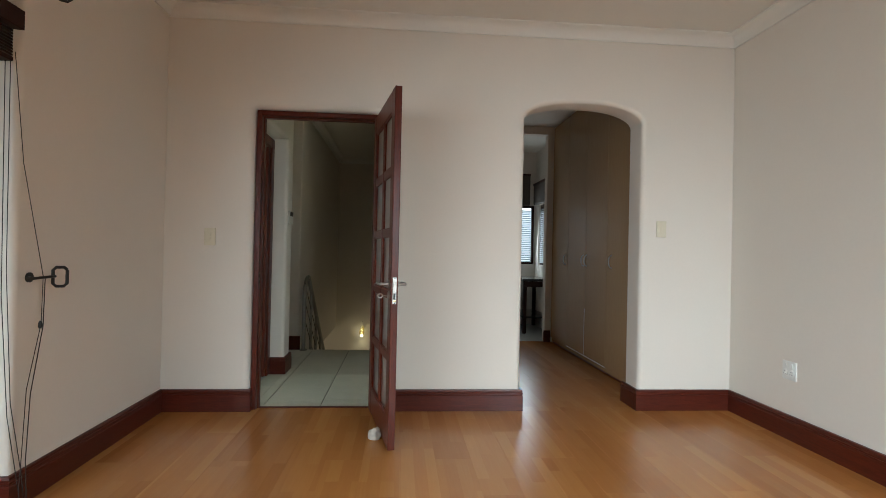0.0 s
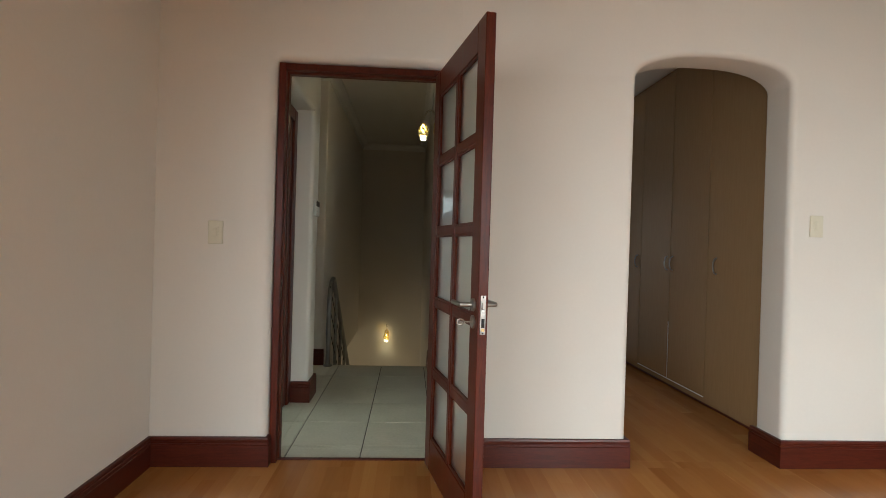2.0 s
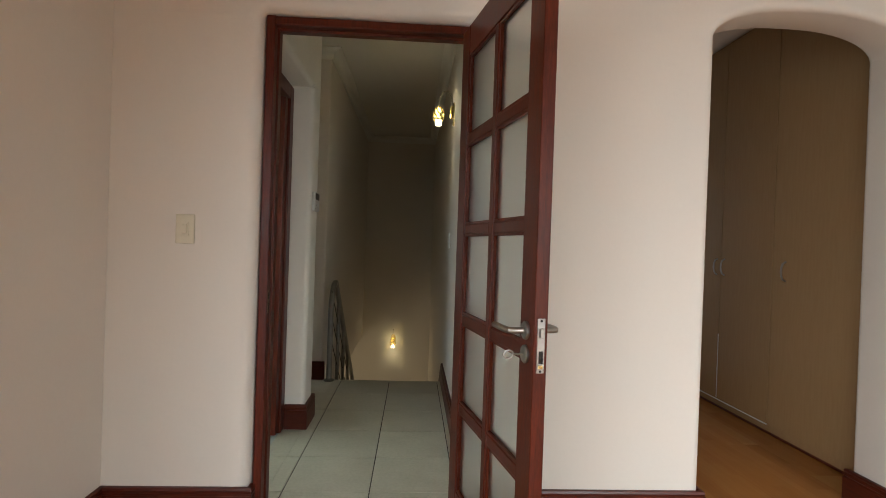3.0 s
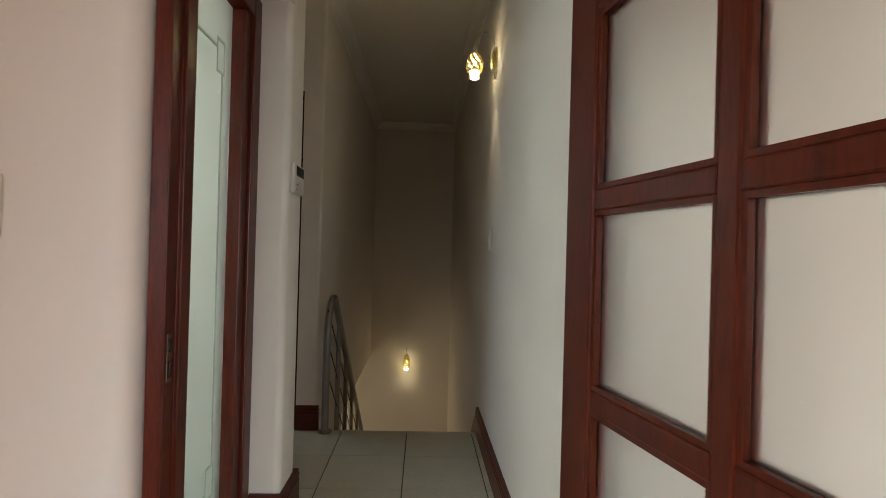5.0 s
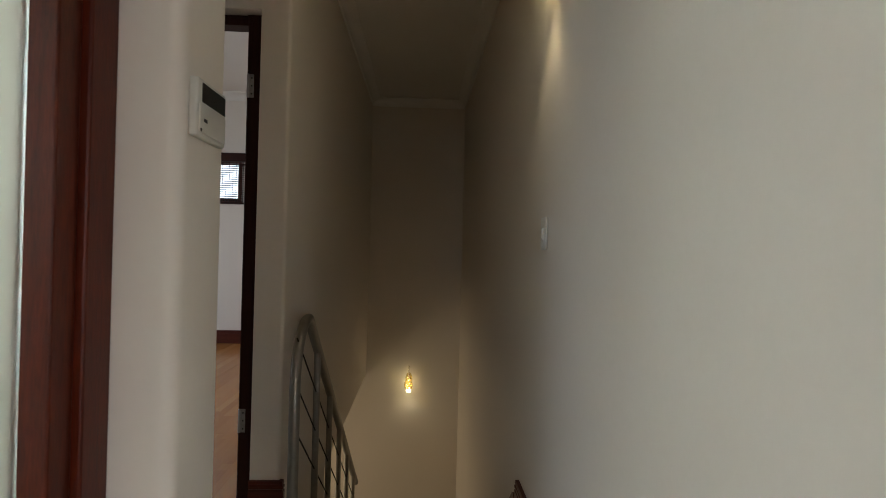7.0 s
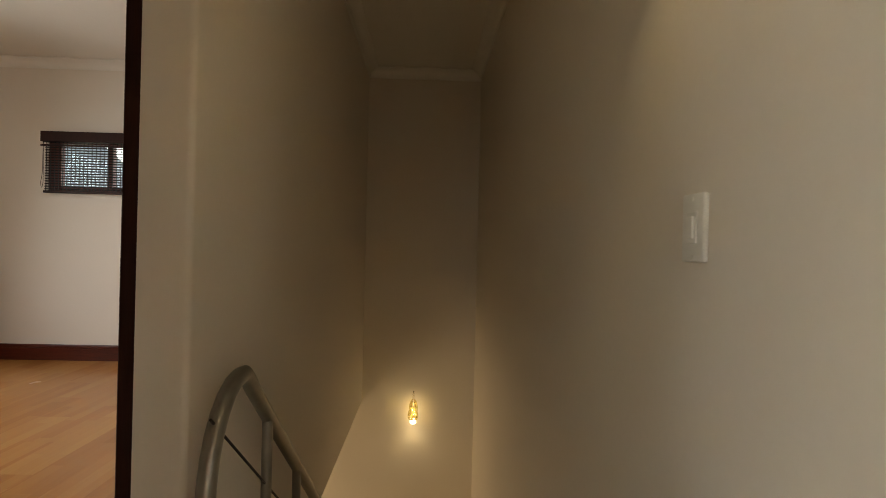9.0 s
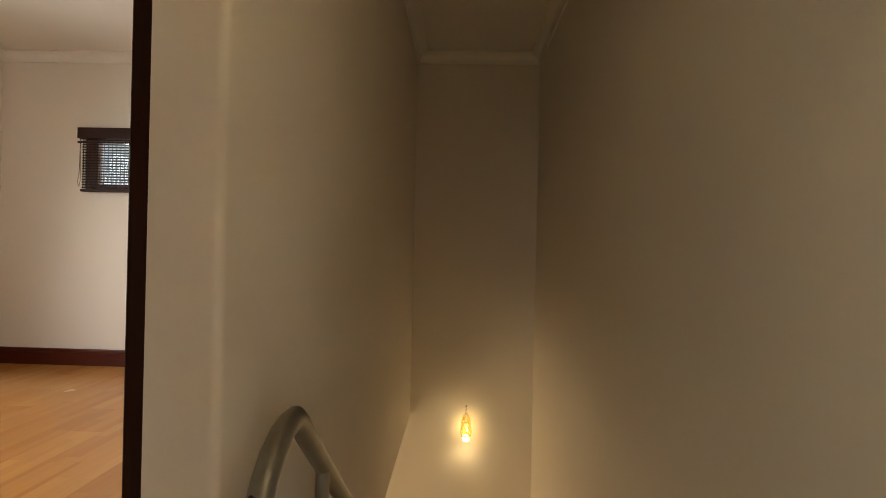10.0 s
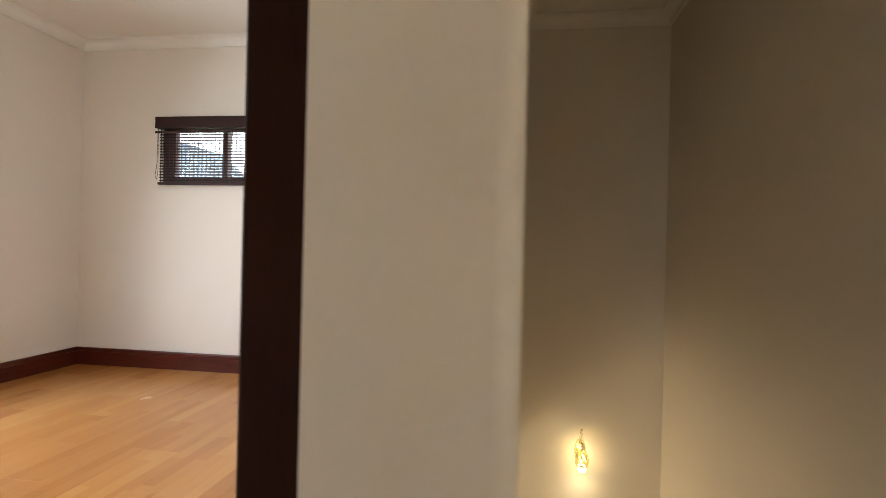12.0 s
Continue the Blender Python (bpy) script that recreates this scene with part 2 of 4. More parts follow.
def pier(bm, x0, x1, y0, y1, z0, z1, round_=(0, 0, 0, 0)):
    """An upright wall block; round_: corner radii at (x0,y0), (x1,y0), (x1,y1), (x0,y1)."""
    poly = []
    for (cx, cy, sx, sy, a), r in zip(((x0, y0, 1, 1, 180), (x1, y0, -1, 1, 270), (x1, y1, -1, -1, 0), (x0, y1, 1, -1, 90)), round_):
        poly += arc(cx + sx * r, cy + sy * r, r, a, a + 90) if r else [(cx, cy)]
    prism(bm, poly, "z", z0, z1)


def lintel(bm, path, y0, y1, ztop, r):
    """A wall over an opening: path is the opening's edge (x, z) from its left side over its head to its right; r rounds that edge."""
    rings = []
    last = len(path) - 1
    for i, (x, z) in enumerate(path):
        (xa, za), (xb, zb) = path[max(i - 1, 0)], path[min(i + 1, last)]
        t = Vector((xb - xa, zb - za)).normalized() if 0 < i < last else Vector((0, 1 if i == 0 else -1))
        nx, nz = -t.y, t.x
        edge = arc(y0 + r, r, r, 180, 270) + arc(y1 - r, r, r, 270, 360)
        rings.append([(x + nx * r, y0, ztop)] + [(x + nx * k, y, z + nz * k) for y, k in edge] + [(x + nx * r, y1, ztop)])
    loft(bm, rings)


# ---- plan ----
CEIL = 2.76
LX, RX, BY = -0.600, 3.442, -5.6        # main room: side walls and rear wall
WT = 0.23                               # main wall thickness
DX0, DX1, DZ = -0.020, 0.880, 2.085      # door opening
AX0, AX1 = 1.870, 2.743                 # arch opening
HX = 0.897                              # hall's right-hand wall
D2Y, D2X, PX = 2.279, -0.238, -0.114    # bedroom wall, its door frame, stair corner
EY = 2.269                              # stair edge
ENDY = 5.80                             # stairwell end wall
CEIL2 = 2.86                            # bedroom ceiling
RMX, RMY = -3.979, 6.167                # bedroom far corner


def arch_z(x):
    u = (x - (AX0 + AX1) / 2) / ((AX1 - AX0) / 2)
    return 2.085 + 0.135 * math.sqrt(max(0.0, 1 - abs(u) ** 2.4))


# main wall with the door opening and the arch
bm = bmesh.new()
R, RD, CR = 0.034, 0.048, 0.03
AZ = arch_z(AX0)
pier(bm, LX - 0.25, DX0, 0, WT, 0, DZ - CR, (0, RD, RD, 0))
pier(bm, LX - 0.25, DX0 - RD, 0, WT, DZ - CR, CEIL)
pier(bm, DX1, AX0, 0, WT, 0, DZ - CR, (RD, R, R, RD))
pier(bm, DX1 + RD, AX0, 0, WT, DZ - CR, AZ, (0, R, R, 0))
pier(bm, DX1 + RD, AX0 - R, 0, WT, AZ, CEIL)
pier(bm, AX1, RX + 0.2, 0, WT, 0, AZ, (R, 0, 0, R))
pier(bm, AX1 + R, RX + 0.2, 0, WT, AZ, CEIL)
head = [(DX0, DZ - CR)] + arc(DX0 + CR, DZ - CR, CR, 180, 90, 6)[1:] + arc(DX1 - CR, DZ - CR, CR, 90, 0, 6)[:-1] + [(DX1, DZ - CR)]
lintel(bm, head, 0, WT, CEIL, RD)
bow = [AX0 + (AX1 - AX0) * (1 - math.cos(math.pi * i / 40)) / 2 for i in range(41)]
lintel(bm, [(x, arch_z(x)) for x in bow], 0, WT, CEIL, R)
setting("wall_north", bm, M_WALL, "cream plastered wall with a door opening and an arched opening", True)

# left wall of the main room with the patio opening
PY0, PY1, PZ = -5.2, -1.385, 2.14
bm = bmesh.new()
pier(bm, LX - 0.25, LX, PY1, -0.002, 0, CEIL, (0, R, 0, 0))
pier(bm, LX - 0.25, LX, BY, PY0, 0, CEIL, (0, 0, R, 0))
prism(bm, [(LX - 0.25, PZ)] + [(LX, PZ), (LX, CEIL), (LX - 0.25, CEIL)], "y", PY0, PY1)
setting("wall_west", bm, M_WALL, "cream plastered wall with a wide patio door opening", True)
bm = bmesh.new(); box(bm, RX, RX + 0.2, BY, -0.002, 0, CEIL)
setting("wall_east", bm, M_WALL, "plain cream plastered wall")
# unseen rear wall; its opening is made to let the added rear lamp in
bm = bmesh.new()
box(bm, LX - 0.25, 2.66, BY - 0.2, BY, 0, CEIL); box(bm, 3.40, RX + 0.2, BY - 0.2, BY, 0, CEIL); box(bm, 2.66, 3.40, BY - 0.2, BY, 2.3, CEIL); box(bm, 2.66, 3.40, BY - 0.2, BY, 0, 0.3)
setting("wall_south", bm, M_WALL, "plain cream plastered wall behind the room")
bm = bmesh.new()
box(bm, LX - 0.25, RX + 0.2, BY - 0.2, D2Y, CEIL, CEIL + 0.2)
box(bm, D2X, RX + 0.2, D2Y, RMY + 0.25, CEIL, CEIL + 0.2)
box(bm, RMX - 0.25, D2X, D2Y + 0.12, RMY + 0.25, CEIL2, CEIL2 + 0.1)
box(bm, -1.4, D2X, 1.2, D2Y + 0.12, CEIL, CEIL + 0.2)
box(bm, -2.2, LX - 0.25, 0, 1.2, CEIL, CEIL + 0.2)
setting("ceiling", bm, M_CEIL, "smooth off-white painted ceiling")

# hall: left wall with the recess of the glass door, right wall
GX, GY1, PIX, PIY = -0.185, 1.10, -0.02, 1.332
bm = bmesh.new()
pier(bm, -0.26, PIX, GY1, PIY, 0, 2.10, (0, 0.03, 0.03, 0))
pier(bm, -0.26, PIX, GY1, PIY, 2.10, CEIL, (0, 0, 0.03, 0))
prism(bm, [(-0.26, 2.10)] + arc(PIX - 0.03, 2.13, 0.03, 270, 360) + [(PIX, CEIL), (-0.26, CEIL)], "y", WT, GY1)
setting("wall_hall_west", bm, M_WALL, "cream plastered wall with rounded corners beside a glass door", True)
bm = bmesh.new(); box(bm, HX, HX + 0.13, WT, ENDY, -2.4, CEIL)
setting("wall_hall_east", bm, M_WALL, "long cream plastered wall down the stairs")

# bedroom wall, stairwell walls
bm = bmesh.new()
pier(bm, D2X, PX, D2Y, ENDY, -0.24, CEIL2, (0, 0.016, 0, 0))
box(bm, D2X, PX, ENDY, RMY, -0.24, CEIL2)
box(bm, D2X, PX, EY, 3.35, -2.4, -0.24)
setting("wall_stair_west", bm, M_WALL, "cream plastered stairwell wall with a rounded corner", True)
bm = bmesh.new()
box(bm, -1.06, D2X, D2Y + 0.003, D2Y + 0.12, 2.115, CEIL2)
box(bm, RMX - 0.2, -1.06, D2Y + 0.003, D2Y + 0.12, 0, CEIL2)
setting("wall_bedroom_south", bm, M_WALL, "cream plastered wall around a dark door frame")
bm = bmesh.new(); box(bm, -2.2, HX + 0.13, ENDY, ENDY + 0.2, -2.4, -0.24); box(bm, D2X, HX + 0.13, ENDY, ENDY + 0.2, -0.24, CEIL)
setting("wall_stair_end", bm, M_WALL, "cream plastered wall at the end of the stairwell")
bm = bmesh.new()
box(bm, -1.33, -1.2, 1.331, D2Y, 0, CEIL)
box(bm, -1.9, -0.26, 1.19, 1.330, 0, CEIL)
setting("wall_passage", bm, M_WALL, "cream plastered end of the side passage")
bm = bmesh.new()
box(bm, -2.0, -1.88, 0.0, 1.19, 0, 1.05); box(bm, -2.0, -1.88, 0.0, 1.19, 2.15, CEIL)
box(bm, -2.0, -1.88, 0.0, 0.05, 1.05, 2.15); box(bm, -2.0, -1.88, 1.05, 1.19, 1.05, 2.15)
box(bm, -1.88, LX - 0.25, 0.0, 0.15, 0, CEIL)
setting("wall_bathroom", bm, M_TILEW, "pale tiled bathroom walls behind frosted glass")
bm = bmesh.new()
box(bm, -2.2, D2X, 3.3, 3.4, -2.4, -0.24); box(bm, -2.3, -2.2, 3.3, ENDY, -2.4, -0.24)
setting("wall_landing", bm, M_WALL, "cream plastered walls round the lower landing")
bm = bmesh.new(); box(bm, -2.2, D2X - 0.002, 2.4, ENDY, -0.24, -0.03)
setting("slab", bm, M_WALL, "plastered underside of the bedroom floor")

# bedroom shell with its two windows
WX0, WX1, WZ0, WZ1 = -3.19, -1.62, 1.61, 2.11
bm = bmesh.new()
box(bm, RMX - 0.2, WX0, RMY, RMY + 0.22, 0, CEIL2); box(bm, WX1, D2X, RMY, RMY + 0.22, 0, CEIL2)
box(bm, WX0, WX1, RMY, RMY + 0.22, 0, WZ0); box(bm, WX0, WX1, RMY, RMY + 0.22, WZ1, CEIL2)
setting("wall_bedroom_north", bm, M_WALL, "cream plastered bedroom wall with a long high window")
bm = bmesh.new()
box(bm, RMX - 0.2, RMX, D2Y + 0.12, 2.9, 0, CEIL2); box(bm, RMX - 0.2, RMX, 4.9, RMY - 0.002, 0, CEIL2)
box(bm, RMX - 0.2, RMX, 2.9, 4.9, 0, 0.7); box(bm, RMX - 0.2, RMX, 2.9, 4.9, 2.3, CEIL2)
setting("wall_bedroom_west", bm, M_WALL, "cream plastered bedroom wall")

# dressing passage beyond the arch
bm = bmesh.new()
box(bm, 1.70, 1.80, WT, 3.0, 0, CEIL)
box(bm, 2.86, RX + 0.2, 2.90, 3.02, 0, CEIL)
box(bm, 1.70, 2.2, 2.90, 3.02, 0, CEIL)
box(bm, 2.2, 2.86, 2.90, 3.02, 2.66, CEIL)
box(bm, 3.45, 3.55, WT, 2.9, 0, CEIL)
setting("wall_dressing", bm, M_WALL, "cream plastered walls of the dressing passage")
bm = bmesh.new()
box(bm, 2.0, 2.62, 4.6, 4.72, 0, CEIL); box(bm, 2.62, 3.14, 4.6, 4.72, 0, 0.96); box(bm, 2.62, 3.14, 4.6, 4.72, 1.90, CEIL); box(bm, 3.14, 3.3, 4.6, 4.72, 0, CEIL)
box(bm, 3.16, 3.28, 3.02, 3.75, 0, CEIL); box(bm, 3.16, 3.28, 4.42, 4.6, 0, CEIL); box(bm, 3.16, 3.28, 3.75, 4.42, 0, 0.96); box(bm, 3.16, 3.28, 3.75, 4.42, 1.90, CEIL)
box(bm, 1.9, 2.0, 3.02, 4.72, 0, CEIL)
setting("wall_ensuite", bm, M_WALL, "cream walls of the bathroom beyond the dressing passage")

# ---- floors ----
bm = bmesh.new()
box(bm, LX - 0.25, RX + 0.2, BY, 0.070, -0.2, -0.008)
box(bm, 1.70, 3.5, 0.070, 2.96, -0.2, -0.008)
floor_main = setting("floor", bm, M_SUB, "beech-look laminate plank floor with a satin sheen")
bm = bmesh.new(); box(bm, RMX - 0.2, D2X, D2Y + 0.09, RMY + 0.2, -0.03, -0.008)
floor_bed = setting("floor_bedroom", bm, M_SUB, "beech-look laminate plank floor with a satin sheen")
bm = bmesh.new()
box(bm, -1.25, HX + 0.05, 0.0705, EY, -0.2, -0.006); box(bm, -1.25, D2X, EY, D2Y + 0.09, -0.2, -0.006)
floor_hall = setting("floor_hall", bm, M_GROUT, "greenish cream glazed floor tiles with dark joints")
bm = bmesh.new(); box(bm, -1.9, -0.15, 0.15, 1.19, -0.2, -0.004)
setting("floor_bathroom", bm, M_TILEW, "pale bathroom floor")
bm = bmesh.new(); box(bm, 1.95, 3.2, 2.96, 4.65, -0.2, -0.002)
setting("floor_ensuite", bm, M_TILEW, "pale tiled bathroom floor")


# ---- stairs ----
RISE, RUN = 0.18, 0.222
stairs = thing("staircase", "tiled staircase going down between plastered walls", "staircase", (0, 0, 0), kind="structure")
for i in range(10):
    z = -RISE * (i + 1)
    part("riser", bbox(PX, HX, EY + RUN * i - 0.004, EY + RUN * i + 0.012, z, z + RISE - 0.02, 0), M_TILE, stairs)
    part("tread", bbox(PX, HX, EY + RUN * i, EY + RUN * (i + 1) + 0.012, z - 0.03, z, 0.003), M_TILE, stairs)
part("nosing", bbox(PX, HX, EY - 0.02, EY + 0.008, -0.03, 0.001, 0.004), M_TILE, stairs)
part("landing", bbox(-2.2, HX, EY + RUN * 10, ENDY, -RISE * 11, -RISE * 10 - 0.001, 0), M_TILE, stairs)
bm = bmesh.new(); box(bm, PX, HX, 2.2, ENDY, -2.4, -RISE * 11); box(bm, PX, HX, 2.2, EY - 0.006, -2.0, -0.2)
part("base", bm, M_WALL, stairs)


# ---- skirting and cornice ----
SKIRT = [(0, 0), (0.020, 0), (0.020, 0.108), (0.0165, 0.111), (0.0165, 0.117), (0.020, 0.120), (0.020, 0.128), (0.016, 0.131), (0.016, 0.136), (0.018, 0.139), (0.015, 0.149), (0.010, 0.150), (0, 0.150)]
CORN = [(0, 0), (0, -0.085), (0.012, -0.085), (0.016, -0.076)] + [(0.016 + 0.055 * (1 - math.cos(radians(a))), -0.072 + 0.055 * math.sin(radians(a))) for a in range(0, 91, 15)] + [(0.080, -0.012), (0.086, -0.010), (0.086, 0)]


def moulding(name, profile, p0, p1, z, material, label, m0=0.0, m1=0.0, smooth=True):
    """A moulding from p0 to p1 that stands out to the left of the way; m0 and m1 mitre its ends (1 inner corner, -1 outer)."""
    a, b = Vector((*p0, z)), Vector((*p1, z))
    d = (b - a).normalized()
    n = Vector((-d.y, d.x, 0))
    bm = bmesh.new()
    loft(bm, [[a + n * u + d * (u * m0) + Vector((0, 0, w)) for u, w in profile], [b + n * u - d * (u * m1) + Vector((0, 0, w)) for u, w in profile]])
    ob = finish(name, bm, material, smooth)
    return tagged(ob, label, name, kind="structure")


def skirt(p0, p1, m0=0, m1=0):
    return moulding("baseboard", SKIRT, p0, p1, 0.0, M_SKIRT, "varnished mahogany skirting board with a grooved top", m0, m1)


skirt((DX0, 0), (LX, 0), -1, 1); skirt((DX0, 0.034), (DX0, 0), 0, -1)
skirt((AX0, 0), (DX1, 0), -1, 0)
skirt((AX0, WT), (AX0, 0), -1, -1)
skirt((AX1, 0), (AX1, WT), -1, -1)
skirt((RX, 0), (AX1, 0), 1, -1)
skirt((RX, BY), (RX, 0), 1, 1)
skirt((LX, 0), (LX, PY1), 1, -1); skirt((LX, PY1), (LX - 0.12, PY1), -1, 0)
skirt((HX, WT), (HX, EY + 0.03), 0, 0)
skirt((PIX, PIY), (PIX, GY1), -1, -1); skirt((PIX, GY1), (GX + 0.047, GY1), -1, 0); skirt((-0.26, PIY), (PIX, PIY), 0, -1)
skirt((PX, D2Y), (D2X, D2Y), -1, 0); skirt((PX, EY + 0.02), (PX, D2Y), 0, -1)
skirt((D2X, RMY), (RMX, RMY), 1, 1); skirt((RMX, RMY), (RMX, D2Y + 0.13), 1, 1)
skirt((2.93, 2.90), (2.86, 2.90), 0, -1)


def cornice(p0, p1, m0=1, m1=1):
    return moulding("cornice", CORN, p0, p1, CEIL, M_CORN, "white coved plaster cornice", m0, m1)


cornice((RX, 0), (LX, 0)); cornice((RX, BY), (RX, 0)); cornice((LX, 0), (LX, BY)); cornice((LX, BY), (RX, BY))
cornice((HX, ENDY), (PX, ENDY)); cornice((HX, WT), (HX, ENDY), 0, 1); cornice((PX, ENDY), (PX, D2Y), 1, -1)
cornice((PX, D2Y), (-1.2, D2Y), -1, 1)
for a_, b_ in (((D2X, RMY), (RMX, RMY)), ((RMX, RMY), (RMX, D2Y + 0.12))):
    moulding("cornice", CORN, a_, b_, CEIL2, M_CORN, "white coved plaster cornice", 1, 1)


# stair skirting: one sloped piece a step on the right-hand wall
for i in range(4):
    bm = bmesh.new()
    y0, z0 = EY + 0.035 + RUN * i, -RISE * (i + 1)
    prism(bm, [(y0, z0), (y0 + RUN, z0), (y0 + RUN, z0 + 0.10)] + arc(y0 + 0.03, z0 + 0.13 + RISE * 0.55, 0.03, 60, 180, 5), "x", HX - 0.02, HX)
    tagged(finish("baseboard", bm, M_SKIRT, True), "varnished skirting piece beside a stair", "baseboard", kind="structure")


# ---- timber door frame in the main opening ----
FX0, FX1, FY0, FY1, FW = DX0 + 0.008, DX1 - 0.008, 0.035, 0.125, 0.034
door_frame = thing("door_1", "varnished mahogany door frame in a plastered opening", "door frame", kind="structure")


def rebated(w, d):
    return [(0, 0), (w, 0), (w, 0.045), (w + 0.009, 0.045), (w + 0.009, d), (0, d)]


bm = bmesh.new(); prism(bm, [(FX0 + u, FY0 + v) for u, v in rebated(FW, FY1 - FY0)], "z", 0.0, DZ - 0.006)
part("jamb", bevelled(bm, 0.002), M_MAHO, door_frame)
bm = bmesh.new(); prism(bm, [(FX1 + 0.012 - u, FY0 + v) for u, v in rebated(0.022, FY1 - FY0)], "z", 0.0, DZ - 0.006)
part("jamb", bevelled(bm, 0.004), M_MAHO, door_frame)
bm = bmesh.new(); prism(bm, [(FY0 + v, DZ - 0.006 - u) for u, v in rebated(FW, FY1 - FY0)], "x", FX0 + FW - 0.002, FX1 - 0.008)
part("head", bevelled(bm, 0.004), M_MAHO, door_frame)
part("threshold", bbox(FX0 + FW, FX1 - FW, 0.070, 0.096, -0.004, 0.006, 0.002), M_MAHO, door_frame)
bm = bbox(FX0 + FW - 0.002, FX0 + FW + 0.002, FY0 + 0.012, FY0 + 0.030, 0.852, 0.948, 0.001)
strike = part("strike_plate", bm, M_BRONZE, door_frame, "worn bronze strike plate")
for z0, z1 in ((0.912, 0.938), (0.862, 0.894)):
    part("bolt_hole", bbox(FX0 + FW + 0.001, FX0 + FW + 0.0035, FY0 + 0.0155, FY0 + 0.0265, z0, z1, 0), M_LCD, strike)


# ---- glazed door leaf, standing open ----
LW, LH, LT = 0.806, 2.03, 0.040
hinge = (0.837, 0.024, 0.010)
swing = math.degrees(math.atan2(-0.770 - hinge[1], 0.991 - hinge[0]))
leaf = thing("glazed_door", "varnished mahogany door with ten frosted panes, standing open", "door", hinge, swing)
# local: x along the leaf from the hinge, y thickness, z up; the free edge's near face is at y = 0
ST, TOP, BOT, MUN = 0.099, 0.124, 0.166, 0.038
MX = LW / 2 + 0.012


def leaf_bar(name, x0, x1, z0, z1, t0=-LT, t1=0.0, w=0.004):
    return part(name, bbox(x0, x1, t0, t1, z0, z1, w), M_MAHO, leaf)


leaf_bar("stile", 0, ST, 0, LH)
leaf_bar("stile", LW - ST, LW, 0, LH)
leaf_bar("top_rail", ST, LW - ST, LH - TOP, LH, -LT + 0.001, -0.001)
leaf_bar("bottom_rail", ST, LW - ST, 0, BOT, -LT + 0.001, -0.001)
leaf_bar("mullion", MX - MUN / 2, MX + MUN / 2, BOT, LH - TOP, -LT + 0.002, -0.002)
PH = (LH - TOP - BOT - 4 * MUN) / 5
for k in range(4):
    z = BOT + (k + 1) * PH + k * MUN
    for a, b in ((ST, MX - MUN / 2), (MX + MUN / 2, LW - ST)):
        leaf_bar("muntin", a, b, z, z + MUN, -LT + 0.003, -0.003)
for k in range(5):
    z = BOT + k * (PH + MUN)
    for a, b in ((ST, MX - MUN / 2), (MX + MUN / 2, LW - ST)):
        pane = part("pane", bbox(a - 0.004, b + 0.004, -LT / 2 - 0.0025, -LT / 2 + 0.0025, z - 0.004, z + PH + 0.004, 0), M_FROST, leaf, "frosted glass pane")
        for y0, y1 in ((-LT + 0.006, -LT / 2 - 0.003), (-LT / 2 + 0.003, -0.006)):
            bm = bmesh.new()
            e = 0.009
            box(bm, a, b, y0, y1, z, z + e); box(bm, a, b, y0, y1, z + PH - e, z + PH)
            box(bm, a, a + e, y0, y1, z + e, z + PH - e); box(bm, b - e, b, y0, y1, z + e, z + PH - e)
            part("glazing_bead", bm, M_MAHO, pane, "mahogany glazing bead")


def lever(side):
    """A lever handle with a round rose; side -1 or 1 is the face of the leaf."""
    y = 0.0 if side > 0 else -LT
    hx, hz = LW - 0.052, 0.920
    bm = bmesh.new()
    rings = []
    for r, d in ((0.0255, 0.0), (0.0255, 0.006), (0.022, 0.009), (0.009, 0.010)):
        rings.append([(hx + r * math.cos(k * math.tau / 18), y + side * d, hz + r * math.sin(k * math.tau / 18)) for k in range(18)])
    loft(bm, rings)
    h = part("lever_handle", bm, M_STEEL, leaf, "brushed steel lever handle", True)
    bm = bmesh.new()
    tube(bm, [(hx, y + side * 0.008, hz), (hx, y + side * 0.040, hz), (hx - 0.004, y + side * 0.049, hz), (hx - 0.014, y + side * 0.053, hz), (hx - 0.115, y + side * 0.053, hz), (hx - 0.122, y + side * 0.052, hz)], [0.009, 0.009, 0.0095, 0.0095, 0.009, 0.007], 12)
    part("lever", bm, M_STEEL, h, "", True)
    bm = bmesh.new()
    kz = hz - 0.066
    rings = []
    for r, d in ((0.0255, 0.0), (0.0255, 0.005), (0.022, 0.008)):
        rings.append([(hx + r * math.cos(k * math.tau / 18), y + side * d, kz + r * math.sin(k * math.tau / 18)) for k in range(18)])
    loft(bm, rings)
    part("keyhole_rose", bm, M_STEEL, leaf, "round steel keyhole plate", True)


lever(-1); lever(1)
lock = part("lock_plate", bbox(LW - 0.001, LW + 0.0025, -LT / 2 - 0.011, -LT / 2 + 0.011, 0.812, 0.960, 0.001), M_STEEL, leaf, "steel mortice lock faceplate")
part("latch_bolt", bbox(LW + 0.002, LW + 0.011, -LT / 2 - 0.006, -LT / 2 + 0.006, 0.908, 0.934, 0.002), M_STEEL, lock)
part("bolt_hole", bbox(LW + 0.002, LW + 0.004, -LT / 2 - 0.006, -LT / 2 + 0.006, 0.838, 0.872, 0), M_LCD, lock)
part("lock_cylinder", bbox(LW + 0.002, LW + 0.0045, -LT / 2 - 0.007, -LT / 2 + 0.007, 0.824, 0.834, 0.001), M_BRASS, lock, "brass lock cylinder")
for sz in (0.8175, 0.9535):
    part("screw", bbox(LW + 0.002, LW + 0.0034, -LT / 2 - 0.003, -LT / 2 + 0.003, sz - 0.003, sz + 0.003, 0.001), M_LCD, lock)
